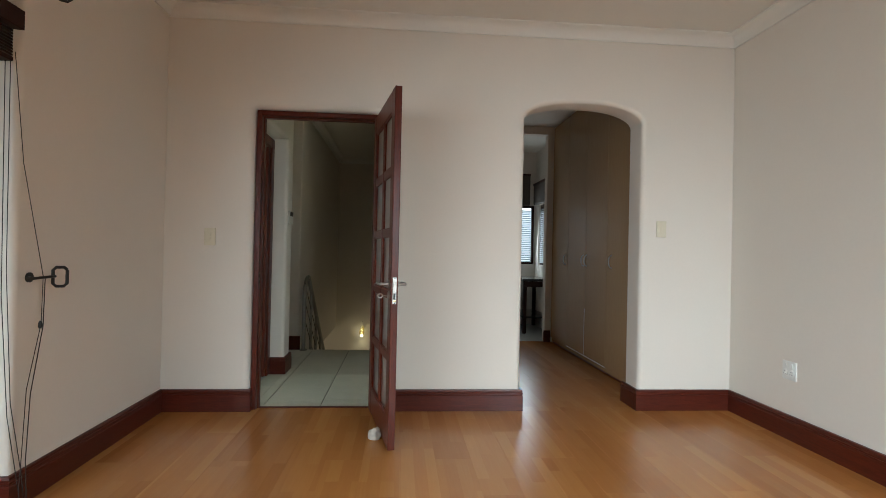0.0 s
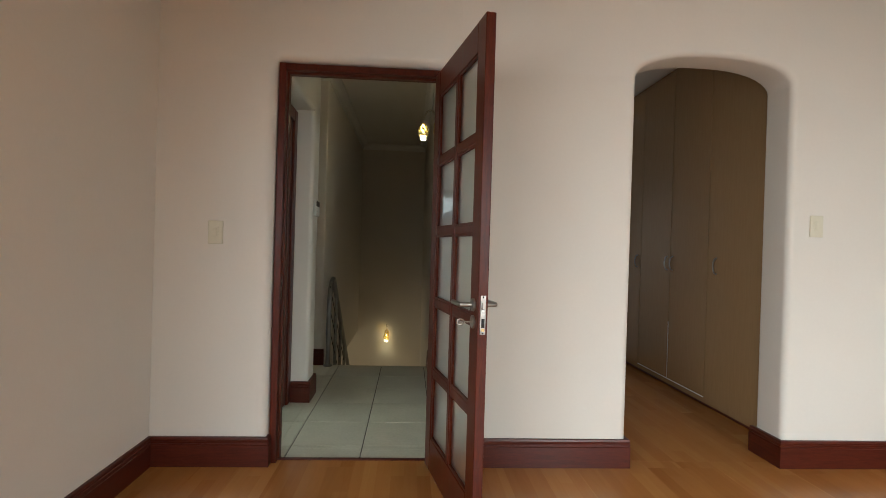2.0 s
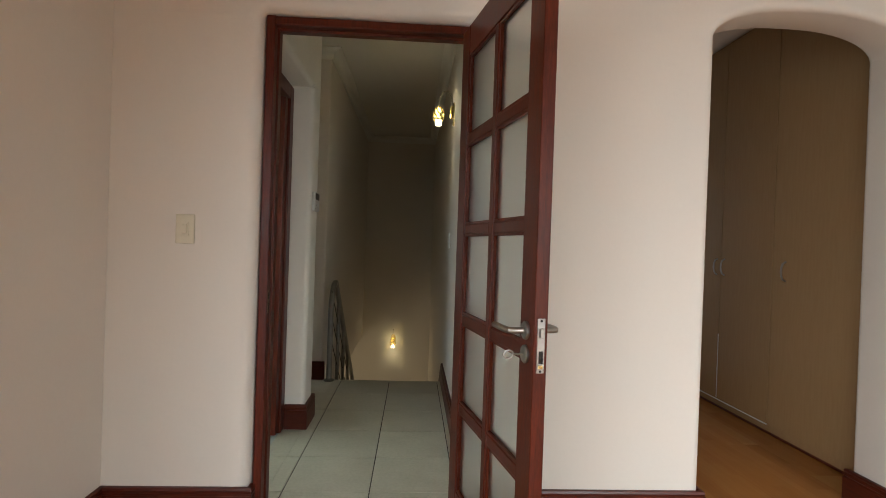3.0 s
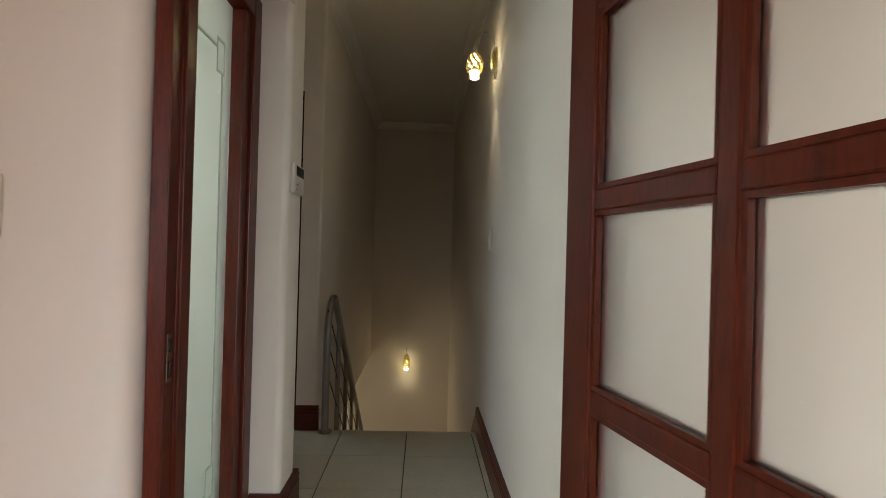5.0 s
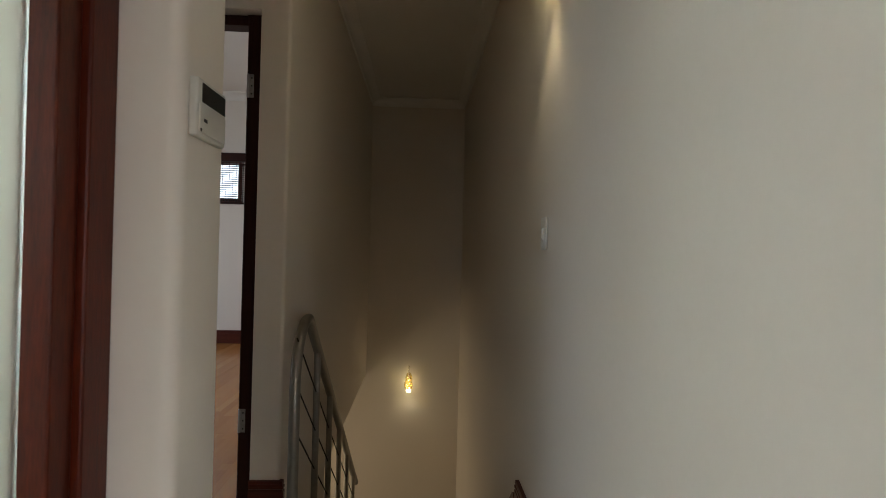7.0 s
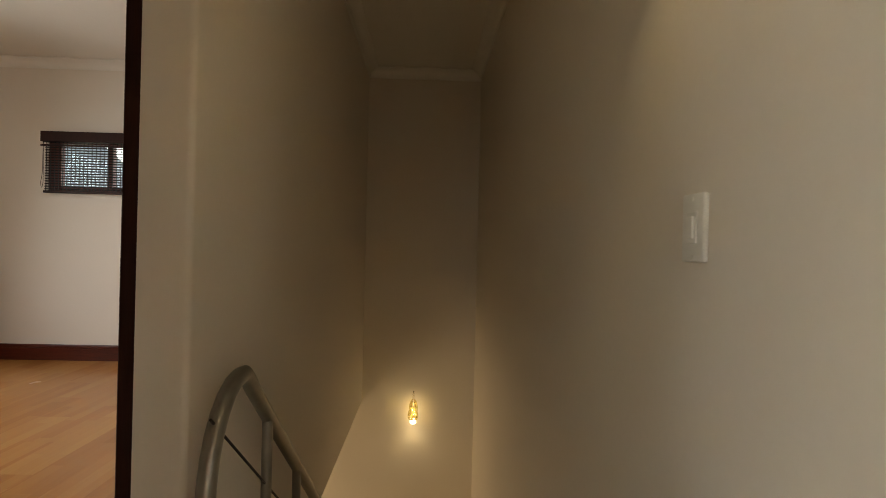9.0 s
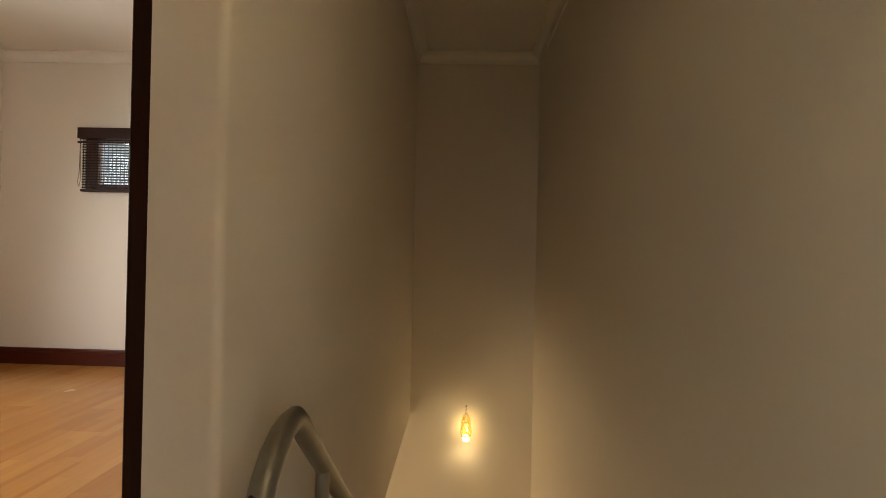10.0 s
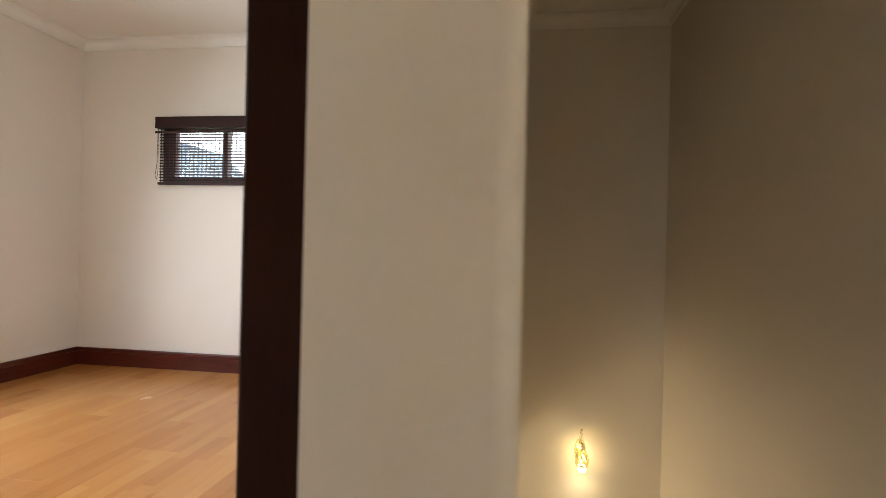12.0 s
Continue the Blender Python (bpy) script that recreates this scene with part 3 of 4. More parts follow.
# key in the lock
hx, kz = LW - 0.052, 0.854
key = thing("key", "small steel key standing in the door lock", "key", (0, 0, 0))
key.matrix_world = leaf.matrix_world.copy()
bm = bmesh.new()
tube(bm, [(hx, -LT - 0.006, kz), (hx, -LT - 0.038, kz)], 0.003, 8)
part("shank", bm, M_STEEL, key, "", True)
bm = bmesh.new()
tube(bm, [(hx, -LT - 0.052 + 0.014 * math.cos(a * math.tau / 14), kz + 0.011 * math.sin(a * math.tau / 14)) for a in range(15)], 0.0028, 8)
part("bow", bm, M_STEEL, key, "", True)
for hz in (0.22, 1.02, 1.80):
    bm = bmesh.new(); tube(bm, [(-0.004, 0.004, hz - 0.05), (-0.004, 0.004, hz + 0.05)], 0.006, 10)
    part("hinge", bm, M_STEEL, leaf, "steel butt hinge", True)

# door stop stone
bm = bmesh.new()
bmesh.ops.create_icosphere(bm, subdivisions=4, radius=1.0)
for v in bm.verts:
    p = v.co.copy()
    q = p * (1 + 0.22 * noise.noise(p * 1.7) + 0.10 * noise.noise(p * 4.1) + 0.03 * noise.noise(p * 11))
    v.co = Vector((q.x * 0.040, q.y * 0.034, max(q.z * 0.038, -0.030)))
stone = finish("door_stop_stone", bm, M_STONE, True)
stone.matrix_world = pose(0.872, -0.560, 0.030, 0, 0, 30)
tagged(stone, "rough pale quartz stone propping the open door", "stone")


# ---- switches and sockets ----
def switch_plate(label, m, material=M_PLAST, w=0.074, h=0.118, rockers=1):
    """Faces local -y, its back at y = 0."""
    ob = thing("light_switch", label, "switch")
    part("plate", bbox(-w / 2, w / 2, -0.010, 0, -h / 2, h / 2, 0.004, 3), material, ob, "", True)
    part("surround", bbox(-0.015, 0.015, -0.0125, -0.009, -0.027, 0.027, 0.001), material, ob)
    for k in range(rockers):
        part("rocker", bbox(-0.009, 0.009, -0.0165, -0.011, -0.019, 0.019, 0.002), material, ob)
    for s in (-1, 1):
        bm = bmesh.new(); tube(bm, [(0, -0.009, s * h * 0.42), (0, -0.0112, s * h * 0.42)], 0.0035, 8)
        part("screw", bm, material, ob)
    ob.matrix_world = m
    return ob


switch_plate("ivory plastic light switch on the plastered wall beside the door", pose(-0.297, 0, 1.189))
switch_plate("ivory plastic light switch on the plastered wall beside the arch", pose(2.896, 0, 1.320))
switch_plate("white plastic light switch on the hall wall", pose(HX, 1.925, 1.196, 0, 0, -90), M_WPLAST)

sock = thing("wall_socket", "white double wall socket with switches low on the wall", "socket")
part("plate", bbox(-0.058, 0.058, -0.009, 0, -0.058, 0.058, 0.004, 3), M_WPLAST, sock, "", True)
for sx in (-0.026, 0.026):
    bm = bmesh.new(); tube(bm, [(sx, -0.008, -0.014), (sx, -0.016, -0.014)], [0.021, 0.019], 16)
    o = part("outlet", bm, M_WPLAST, sock, "", True)
    for px, pz in ((0, -0.006), (-0.008, -0.022), (0.008, -0.022)):
        bm = bmesh.new(); tube(bm, [(sx + px, -0.0155, pz), (sx + px, -0.0165, pz)], 0.003, 8)
        part("pin_hole", bm, M_LCD, o)
    part("rocker", bbox(sx - 0.007, sx + 0.007, -0.014, -0.008, 0.022, 0.044, 0.002), M_WPLAST, sock)
sock.matrix_world = pose(RX, -0.605, 0.425, 0, 0, -90)


sb = thing("wall_socket", "white single wall socket low on the bedroom wall", "socket")
part("plate", bbox(-0.058, 0.058, -0.009, 0, -0.040, 0.040, 0.004, 3), M_WPLAST, sb, "", True)
bm = bmesh.new(); tube(bm, [(-0.018, -0.008, 0), (-0.018, -0.015, 0)], [0.021, 0.019], 16)
part("outlet", bm, M_WPLAST, sb, "", True)
part("rocker", bbox(0.022, 0.038, -0.014, -0.008, -0.011, 0.011, 0.002), M_WPLAST, sb)
for px, pz in ((-0.018, 0.009), (-0.027, -0.007), (-0.009, -0.007)):
    part("pin_hole", bbox(px - 0.0035, px + 0.0035, -0.0158, -0.0145, pz - 0.0035, pz + 0.0035, 0), M_LCD, sb)
sb.matrix_world = pose(-2.02, RMY, 0.44)


# ---- alarm keypad on the hall wall ----
pad = thing("alarm_keypad", "white alarm keypad with a dark display on the hall wall", "keypad")
part("housing", bbox(-0.075, 0.075, -0.019, 0, -0.060, 0.060, 0.005, 3), M_AGED, pad, "", True)
part("display", bbox(-0.055, 0.068, -0.0205, -0.017, 0.012, 0.052, 0.001), M_LCD, pad, "dark display window")
part("flap", bbox(-0.068, 0.068, -0.022, -0.017, -0.052, 0.006, 0.002), M_AGED, pad)
part("badge", bbox(-0.05, -0.034, -0.0226, -0.0215, -0.028, -0.021, 0), M_LCD, pad)
part("status_light", bbox(-0.066, -0.060, -0.0226, -0.0215, -0.050, -0.043, 0), M_LCD, pad)
pad.matrix_world = pose(PIX, 1.203, 1.405, 0, 0, 90)


# ---- wall lamps ----
def wall_lamp(label, m, power, cone, glow_power):
    """Stands out along local -y from the wall at y = 0; z is the lamp's lower rim."""
    ob = thing("wall_lamp", label, "wall lamp")
    bm = bmesh.new()
    loft(bm, [[(s * 0.040 * math.cos(k * math.tau / 24), -y, 0.095 + s * 0.092 * math.sin(k * math.tau / 24)) for k in range(24)] for s, y in ((1.0, 0.0), (1.0, 0.006), (0.93, 0.011), (0.55, 0.013))])
    part("backplate", bm, M_BRASS, ob, "oval brass backplate", True)
    bm = bmesh.new(); tube(bm, [(0, -0.020, 0.060), (0, -0.020, 0.068), (0, -0.020, 0.150), (0, -0.020, 0.158)], [0.008, 0.014, 0.014, 0.008], 12)
    part("holder", bm, M_BRASS, ob, "brass arm holder", True)
    arm = [(0, -0.020, 0.150), (0, -0.022, 0.215), (0, -0.032, 0.250), (0, -0.052, 0.268), (0, -0.078, 0.266), (0, -0.100, 0.246), (0, -0.114, 0.214), (0, -0.120, 0.180), (0, -0.121, 0.150)]
    fine = [tuple(Vector(arm[i]).lerp(Vector(arm[i + 1]), k / 4)) for i in range(len(arm) - 1) for k in range(4)] + [arm[-1]]
    bm = bmesh.new(); tube(bm, fine, [0.0070 if i % 2 else 0.0050 for i in range(len(fine))], 8)
    part("arm", bm, M_CRYS, ob, "twisted clear glass arm", True)
    outline = [(0.007, 0.152), (0.018, 0.146), (0.029, 0.134), (0.038, 0.118), (0.044, 0.100), (0.047, 0.082), (0.047, 0.066), (0.044, 0.052), (0.040, 0.042)]
    bm = bmesh.new()
    n = 24
    rows = [[bm.verts.new((r * math.cos((k + 0.5 * (i % 2)) * math.tau / n), -0.121 + r * math.sin((k + 0.5 * (i % 2)) * math.tau / n), z)) for k in range(n)] for i, (r, z) in enumerate(outline)]
    for i in range(len(rows) - 1):
        for k in range(n):
            if i < 1 or i == len(rows) - 2 or (k + 2 * i) % 3:
                bm.faces.new((rows[i][k], rows[i][(k + 1) % n], rows[i + 1][(k + 1) % n], rows[i + 1][k]))
    sh = part("shade", bm, M_BRASS, ob, "pierced brass filigree dome")
    sh.modifiers.new("wall", "SOLIDIFY").thickness = 0.0025
    bm = bmesh.new(); lathe(bm, [(0.0, 0.0), (0.019, 0.002), (0.0255, 0.008), (0.0255, 0.044), (0.018, 0.052), (0.0, 0.053)], 16, (0, -0.121, 0))
    part("bulb", bm, M_BULB, ob, "glowing warm bulb", True)
    bm = bmesh.new(); lathe(bm, [(0.0, 0.054), (0.014, 0.054), (0.016, 0.060), (0.016, 0.074), (0.009, 0.080), (0.0, 0.080)], 12, (0, -0.121, 0))
    part("socket", bm, M_BRASS, ob, "brass bulb socket", True)
    ob.matrix_world = m
    l = new("lamp_light", bpy.data.lights.new("lamp_light", "SPOT"))
    l.data.energy, l.data.color, l.data.shadow_soft_size = power, (1.0, 0.85, 0.52), 0.015
    l.data.spot_size, l.data.spot_blend = radians(cone), 0.8
    l.matrix_world = m @ Matrix.Translation((0, -0.121, -0.006))
    g = new("lamp_glow", bpy.data.lights.new("lamp_glow", "POINT"))
    g.data.energy, g.data.color, g.data.shadow_soft_size = glow_power, (1.0, 0.84, 0.48), 0.018
    g.matrix_world = m @ Matrix.Translation((0, -0.121, 0.105))
    return ob


wall_lamp("lit brass wall lamp with a filigree shade on the hall wall", pose(HX, 1.865, 2.070, 0, 0, -90), 2.2, 92, 2.8)
wall_lamp("lit brass wall lamp with a filigree shade over the landing", pose(0.352, ENDY, -0.400), 0.7, 150, 0.8)


# ---- stair rail ----
rail = thing("stair_rail", "silver-painted tubular steel stair railing with upright bars", "railing")
RXX = -0.050


def rail_z(y):
    return 0.575 - 0.81 * (y - 2.75)


bend = [(RXX, 2.235, 0.0), (RXX, 2.235, 0.30), (RXX, 2.235, 0.54)] + [(RXX, 2.235 + 0.205 * (1 - math.cos(radians(a))), 0.54 + 0.262 * math.sin(radians(a))) for a in range(12, 91, 13)]
bend += [(RXX, 2.475, 0.800), (RXX, 2.510, 0.775), (RXX, 2.55, 0.738)]
bm = bmesh.new()
tube(bm, bend + [(RXX, y, rail_z(y)) for y in (2.62, 2.9, 3.3, 3.9, 4.5)], 0.0225, 14)
part("handrail", bm, M_RAIL, rail, "bent tubular handrail", True)
bm = bmesh.new(); tube(bm, [(RXX, 2.235, 0.0), (RXX, 2.235, 0.010), (RXX, 2.235, 0.014)], [0.042, 0.042, 0.034], 18)
part("floor_flange", bm, M_RAIL, rail, "", True)
for i in range(5):
    y = 2.700 + 0.400 * i
    zb = -RISE * (int((y - EY) / RUN) + 1)
    bm = bmesh.new(); tube(bm, [(RXX, y, zb), (RXX, y, rail_z(y) - 0.01)], 0.0165, 12)
    part("upright", bm, M_RAIL, rail, "", True)
    bm = bmesh.new(); tube(bm, [(RXX, y, zb), (RXX, y, zb + 0.010)], 0.034, 16)
    part("floor_flange", bm, M_RAIL, rail, "", True)
for off in (0.17, 0.36, 0.55):
    bm = bmesh.new(); tube(bm, [(RXX, 2.255, rail_z(2.255) - off - 0.06), (RXX, 4.38, rail_z(4.38) - off)], 0.0035, 8)
    part("wire", bm, M_CORD, rail, "thin sloping steel wire", True)


# ---- frosted glass bathroom door in its recess ----
gd = thing("glass_door", "mahogany framed door with a full green-tinted frosted glass pane", "door")
for y0, y1 in ((GY1 - 0.085, GY1 - 0.002), (WT + 0.005, WT + 0.075)):
    bm = bmesh.new(); box(bm, GX - 0.05, GX + 0.045, y0, y1, 0, 2.085)
    part("jamb", bevelled(bm, 0.005), M_MAHO, gd)
bm = bmesh.new(); box(bm, GX - 0.05, GX + 0.045, WT + 0.075, GY1 - 0.085, 2.0, 2.085)
part("head", bevelled(bm, 0.005), M_MAHO, gd)
ga, gb = WT + 0.078, GY1 - 0.150
bm = bmesh.new(); box(bm, GX - 0.025, GX - 0.017, ga, gb, 0.01, 1.997)
part("glass_pane", bm, M_GREEN, gd, "green-tinted frosted glass")
bm = bmesh.new(); box(bm, GX - 0.04, GX + 0.030, GY1 - 0.148, GY1 - 0.087, 0.008, 1.997)
part("stile", bevelled(bm, 0.004), M_MAHO, gd)
EX = GX - 0.0165
def etched(y0, y1, z0, z1):
    part("etched_line", bbox(EX, EX + 0.0015, y0, y1, z0, z1, 0), M_ETCH, gd, "pale etched border line")
yb, ya = gb - 0.085, ga + 0.09
etched(yb - 0.006, yb + 0.006, 0.36, 1.72)
etched(ya + 0.04, yb - 0.05, 1.80, 1.812); etched(ya + 0.04, yb - 0.05, 0.26, 0.272)
for zc in (1.78, 0.30):
    for a, b, c, d in ((-0.05, 0.02, 0.05, 0.06), (-0.05, 0.02, -0.06, -0.05), (-0.05, -0.042, -0.05, 0.05), (0.012, 0.02, -0.05, 0.05)):
        etched(yb + a, yb + b, zc + c, zc + d)
bm = bmesh.new(); tube(bm, [(GX - 0.017, ga + 0.03, 1.115), (GX + 0.030, ga + 0.03, 1.115), (GX + 0.040, ga + 0.036, 1.115), (GX + 0.040, ga + 0.075, 1.115)], 0.009, 10)
part("lever_handle", bm, M_IRON, gd, "dark lever handle", True)


# ---- bedroom door frame ----
d2 = thing("door_2", "dark stained bedroom door frame with steel hinges", "door frame", kind="structure")
FD, FWD = D2Y + 0.062, 0.074
bm = bmesh.new(); prism(bm, [(D2X, FD), (D2X, FD + 0.08), (D2X - FWD - 0.012, FD + 0.08), (D2X - FWD - 0.012, FD + 0.045), (D2X - FWD, FD + 0.045), (D2X - FWD, FD)], "z", 0, 2.113)
part("jamb", bevelled(bm, 0.004), M_DARK, d2)
bm = bmesh.new(); box(bm, -1.06, -1.005, FD, FD + 0.08, 0, 2.113)
part("jamb", bevelled(bm, 0.004), M_DARK, d2)
bm = bmesh.new(); box(bm, -1.005, D2X - FWD, FD + 0.001, FD + 0.079, 2.070, 2.113)
part("head", bevelled(bm, 0.004), M_DARK, d2)
for z in (0.375, 1.81):
    hp = part("hinge", bbox(D2X - FWD + 0.010, D2X - FWD + 0.030, FD - 0.002, FD + 0.002, z - 0.05, z + 0.05, 0.001), M_STEEL, d2, "steel hinge plate")
    for dz in (-0.034, 0.0, 0.034):
        part("screw", bbox(D2X - FWD + 0.018, D2X - FWD + 0.0235, FD - 0.0028, FD - 0.0012, z + dz - 0.003, z + dz + 0.003, 0.001), M_LCD, hp)
    bm = bmesh.new(); tube(bm, [(D2X - FWD + 0.006, FD - 0.004, z - 0.05), (D2X - FWD + 0.006, FD - 0.004, z - 0.017), (D2X - FWD + 0.006, FD - 0.004, z - 0.015), (D2X - FWD + 0.006, FD - 0.004, z + 0.015), (D2X - FWD + 0.006, FD - 0.004, z + 0.017), (D2X - FWD + 0.006, FD - 0.004, z + 0.05)], [0.0055, 0.0055, 0.0048, 0.0048, 0.0055, 0.0055], 10)
    part("knuckle", bm, M_CHROME, hp)


# ---- windows and blinds ----
def slats(ob, x0, x1, y, z0, z1, step, depth, tilt, material, thick=0.0022):
    n = int((z1 - z0) / step)
    c, s = math.cos(radians(tilt)), math.sin(radians(tilt))
    bm = bmesh.new()
    d, t = depth / 2, thick / 2
    prism(bm, [(-d * c - t * s, -d * s + t * c), (d * c - t * s, d * s + t * c), (d * c + t * s, d * s - t * c), (-d * c + t * s, -d * s - t * c)], "x", x0, x1)
    first = part("slat", bm, material, ob)
    first.location = (0, y, z0)
    for i in range(1, n):
        o = first.copy()
        scene.collection.objects.link(o)
        o.location = (0, y, z0 + i * step)


win = thing("window_1", "dark timber framed high bedroom window", "window", kind="structure")
fy = RMY + 0.012
for a in ((WX0, WX0 + 0.115, WZ0, WZ1), (WX1 - 0.05, WX1, WZ0, WZ1), (WX0 + 0.05, WX1 - 0.05, WZ0, WZ0 + 0.045), (WX0 + 0.05, WX1 - 0.05, WZ1 - 0.045, WZ1), (-2.64, -2.59, WZ0 + 0.045, WZ1 - 0.045), (-2.06, -2.01, WZ0 + 0.045, WZ1 - 0.045)):
    part("window_frame", bbox(a[0], a[1], fy, fy + 0.06, a[2], a[3], 0.003), M_SKIRT, win)
for a, b in ((WX0 + 0.115, -2.64), (-2.59, -2.06), (-2.01, WX1 - 0.05)):
    g = part("pane", bbox(a, b, fy + 0.03, fy + 0.034, WZ0 + 0.045, WZ1 - 0.045, 0), M_CLEAR, win, "clear glass pane")
    g.visible_shadow = False
bl = thing("venetian_blind", "dark slatted wooden blind with cords lowered over the high window", "blind")
part("pelmet", bbox(-3.215, -1.56, RMY - 0.075, RMY - 0.001, 2.072, 2.168, 0.003), M_DARK, bl, "dark timber pelmet")
part("valance", bbox(-3.213, -1.562, RMY - 0.074, RMY - 0.066, 2.026, 2.044, 0.002), M_DARK, bl, "dark valance strip")
slats(bl, -3.190, -1.585, RMY - 0.037, 1.628, 2.085, 0.0245, 0.0105, 84, M_BLIND, 0.004)
part("bottom_rail", bbox(-3.195, -1.58, RMY - 0.055, RMY - 0.015, 1.590, 1.612, 0.003), M_DARK, bl)
for k in range(42):
    x = -3.175 + 0.0385 * k
    part("ladder_cord", bbox(x - 0.0028, x + 0.0028, RMY - 0.045, RMY - 0.041, 1.60, 2.09, 0), M_CORD, bl)
bm = bmesh.new(); tube(bm, [(-3.203, RMY - 0.05, 2.09), (-3.206, RMY - 0.05, 1.77), (-3.222, RMY - 0.05, 1.67), (-3.206, RMY - 0.05, 1.635), (-3.196, RMY - 0.05, 1.69), (-3.198, RMY - 0.05, 2.09)], 0.002, 6)
part("pull_cord", bm, M_CORD, bl)

# patio door opening: frame, glass, blind, cords
pat = thing("window_2", "dark timber framed patio doors letting in daylight", "window", kind="structure")
px = LX - 0.20
for y in (PY0 + 0.03, -3.95, -2.70, PY1 - 0.03):
    part("window_frame", bbox(px, px + 0.06, y - 0.04, y + 0.04, 0, PZ, 0.004), M_DARK, pat)
part("window_frame", bbox(px + 0.001, px + 0.059, PY0 + 0.07, PY1 - 0.07, PZ - 0.07, PZ, 0.004), M_DARK, pat)
part("window_frame", bbox(px + 0.001, px + 0.059, PY0 + 0.07, PY1 - 0.07, 0, 0.09, 0.004), M_DARK, pat)
for a, b in ((PY0 + 0.07, -3.99), (-3.91, -2.74), (-2.66, PY1 - 0.07)):
    g = part("pane", bbox(px + 0.028, px + 0.033, a, b, 0.09, PZ - 0.07, 0), M_CLEAR, pat, "clear glass pane")
    g.visible_shadow = False
# assumed frame round the opening of the added rear lamp, never in view
rw = thing("window_5", "dark timber framed tall window assumed at the unseen rear of the room", "window", kind="structure")
for x in (2.70, 3.36):
    part("window_frame", bbox(x - 0.04, x + 0.04, BY - 0.12, BY - 0.06, 0.3, 2.3, 0.004), M_DARK, rw)
for z in (0.335, 2.265):
    part("window_frame", bbox(2.74, 3.32, BY - 0.119, BY - 0.061, z - 0.035, z + 0.035, 0.004), M_DARK, rw)
rb = thing("raised_blind", "dark wooden blind drawn up over the patio door", "blind")
part("pelmet", bbox(LX - 0.075, LX + 0.012, -3.2, PY1 + 0.012, 2.005, 2.085, 0.004), M_DARK, rb, "dark timber pelmet")
for i in range(9):
    part("slat", bbox(LX - 0.060, LX - 0.010, -3.16, PY1 - 0.022, 1.885 + 0.0125 * i, 1.894 + 0.0125 * i, 0.001), M_BLIND, rb)
part("bottom_rail", bbox(LX - 0.062, LX - 0.008, -3.16, PY1 - 0.020, 1.863, 1.882, 0.003), M_DARK, rb)


def cord(points, r=0.0016):
    bm = bmesh.new()
    tube(bm, points, r, 6)
    return part("cord", bm, M_CORD, rb, "thin dark pull cord", True)


hookp = (-0.540, -1.2950, 0.975)
cord([(LX + 0.005, PY1 - 0.030, 1.90), (LX + 0.02, -1.372, 1.45), hookp])
cord([hookp, (-0.543, -1.2956, 0.77), (-0.552, -1.362, 0.50), (-0.556, -1.375, 0.22), (-0.558, -1.382, 0.10), (-0.55, -1.39, 0.004)])
cord([(hookp[0] + 0.006, hookp[1] + 0.004, hookp[2]), (-0.535, -1.2950, 0.76), (-0.542, -1.352, 0.48), (-0.548, -1.362, 0.20), (-0.54, -1.36, 0.006)], 0.002)
cord([(LX - 0.02, PY1 - 0.02, 1.88), (LX - 0.015, PY1 - 0.018, 1.0), (LX + 0.002, -1.385, 0.45), (LX + 0.035, -1.36, 0.15), (LX + 0.045, -1.35, 0.005)])
cord([(LX - 0.03, PY1 - 0.035, 1.88), (LX - 0.02, PY1 - 0.035, 0.9), (LX + 0.004, -1.405, 0.40), (LX + 0.045, -1.37, 0.006)])
bm = bmesh.new(); lathe(bm, [(0.003, -0.016), (0.008, -0.010), (0.008, 0.006), (0.003, 0.018)], 10, (hookp[0] - 0.003, hookp[1] - 0.006, 0.765))
part("toggle", bm, M_CORD, rb, "small wooden cord toggle", True)


def square_loop(bm, centre, w, h, r, axis):
    """A rounded square ring of flat iron; axis is the horizontal way of its width."""
    c, a = Vector(centre), Vector(axis)
    pts = []
    for (sx, sz, a0) in ((1, 1, 0), (-1, 1, 90), (-1, -1, 180), (1, -1, 270)):
        for u, w_ in arc(sx * (w / 2 - 0.012), sz * (h / 2 - 0.012), 0.012, a0, a0 + 90, 1):
            pts.append(c + a * u + Vector((0, 0, w_)))
    pts.append(pts[0])
    tube(bm, pts, r, 8)


tb = thing("curtain_holdback", "black iron curtain holdback with a square loop end", "curtain holdback")
bm = bmesh.new(); tube(bm, [(LX, -1.2955, 0.968), (LX + 0.008, -1.2955, 0.968)], 0.022, 14)
part("wall_plate", bm, M_IRON, tb, "", True)
bm = bmesh.new(); tube(bm, [(LX + 0.006, -1.2955, 0.968), (LX + 0.03, -1.352, 0.966), (LX + 0.055, -1.338, 0.967), (LX + 0.072, -1.305, 0.970), (LX + 0.080, -1.265, 0.972), (LX + 0.082, -1.250, 0.972)], 0.006, 8)
part("arm", bm, M_IRON, tb, "", True)
bm = bmesh.new(); square_loop(bm, (LX + 0.096, -1.240, 0.970), 0.052, 0.084, 0.0068, (0.75, 0.66, 0))
part("loop", bm, M_IRON, tb, "", True)
cr = thing("curtain_rod", "black iron curtain rod with a square loop finial", "curtain rod")
bm = bmesh.new(); tube(bm, [(LX + 0.085, -5.3, 2.228), (LX + 0.085, -1.285, 2.228)], 0.010, 10)
part("rod", bm, M_IRON, cr, "", True)
bm = bmesh.new(); square_loop(bm, (LX + 0.098, -1.270, 2.228), 0.052, 0.084, 0.0068, (0.75, 0.66, 0))
part("finial", bm, M_IRON, cr, "", True)
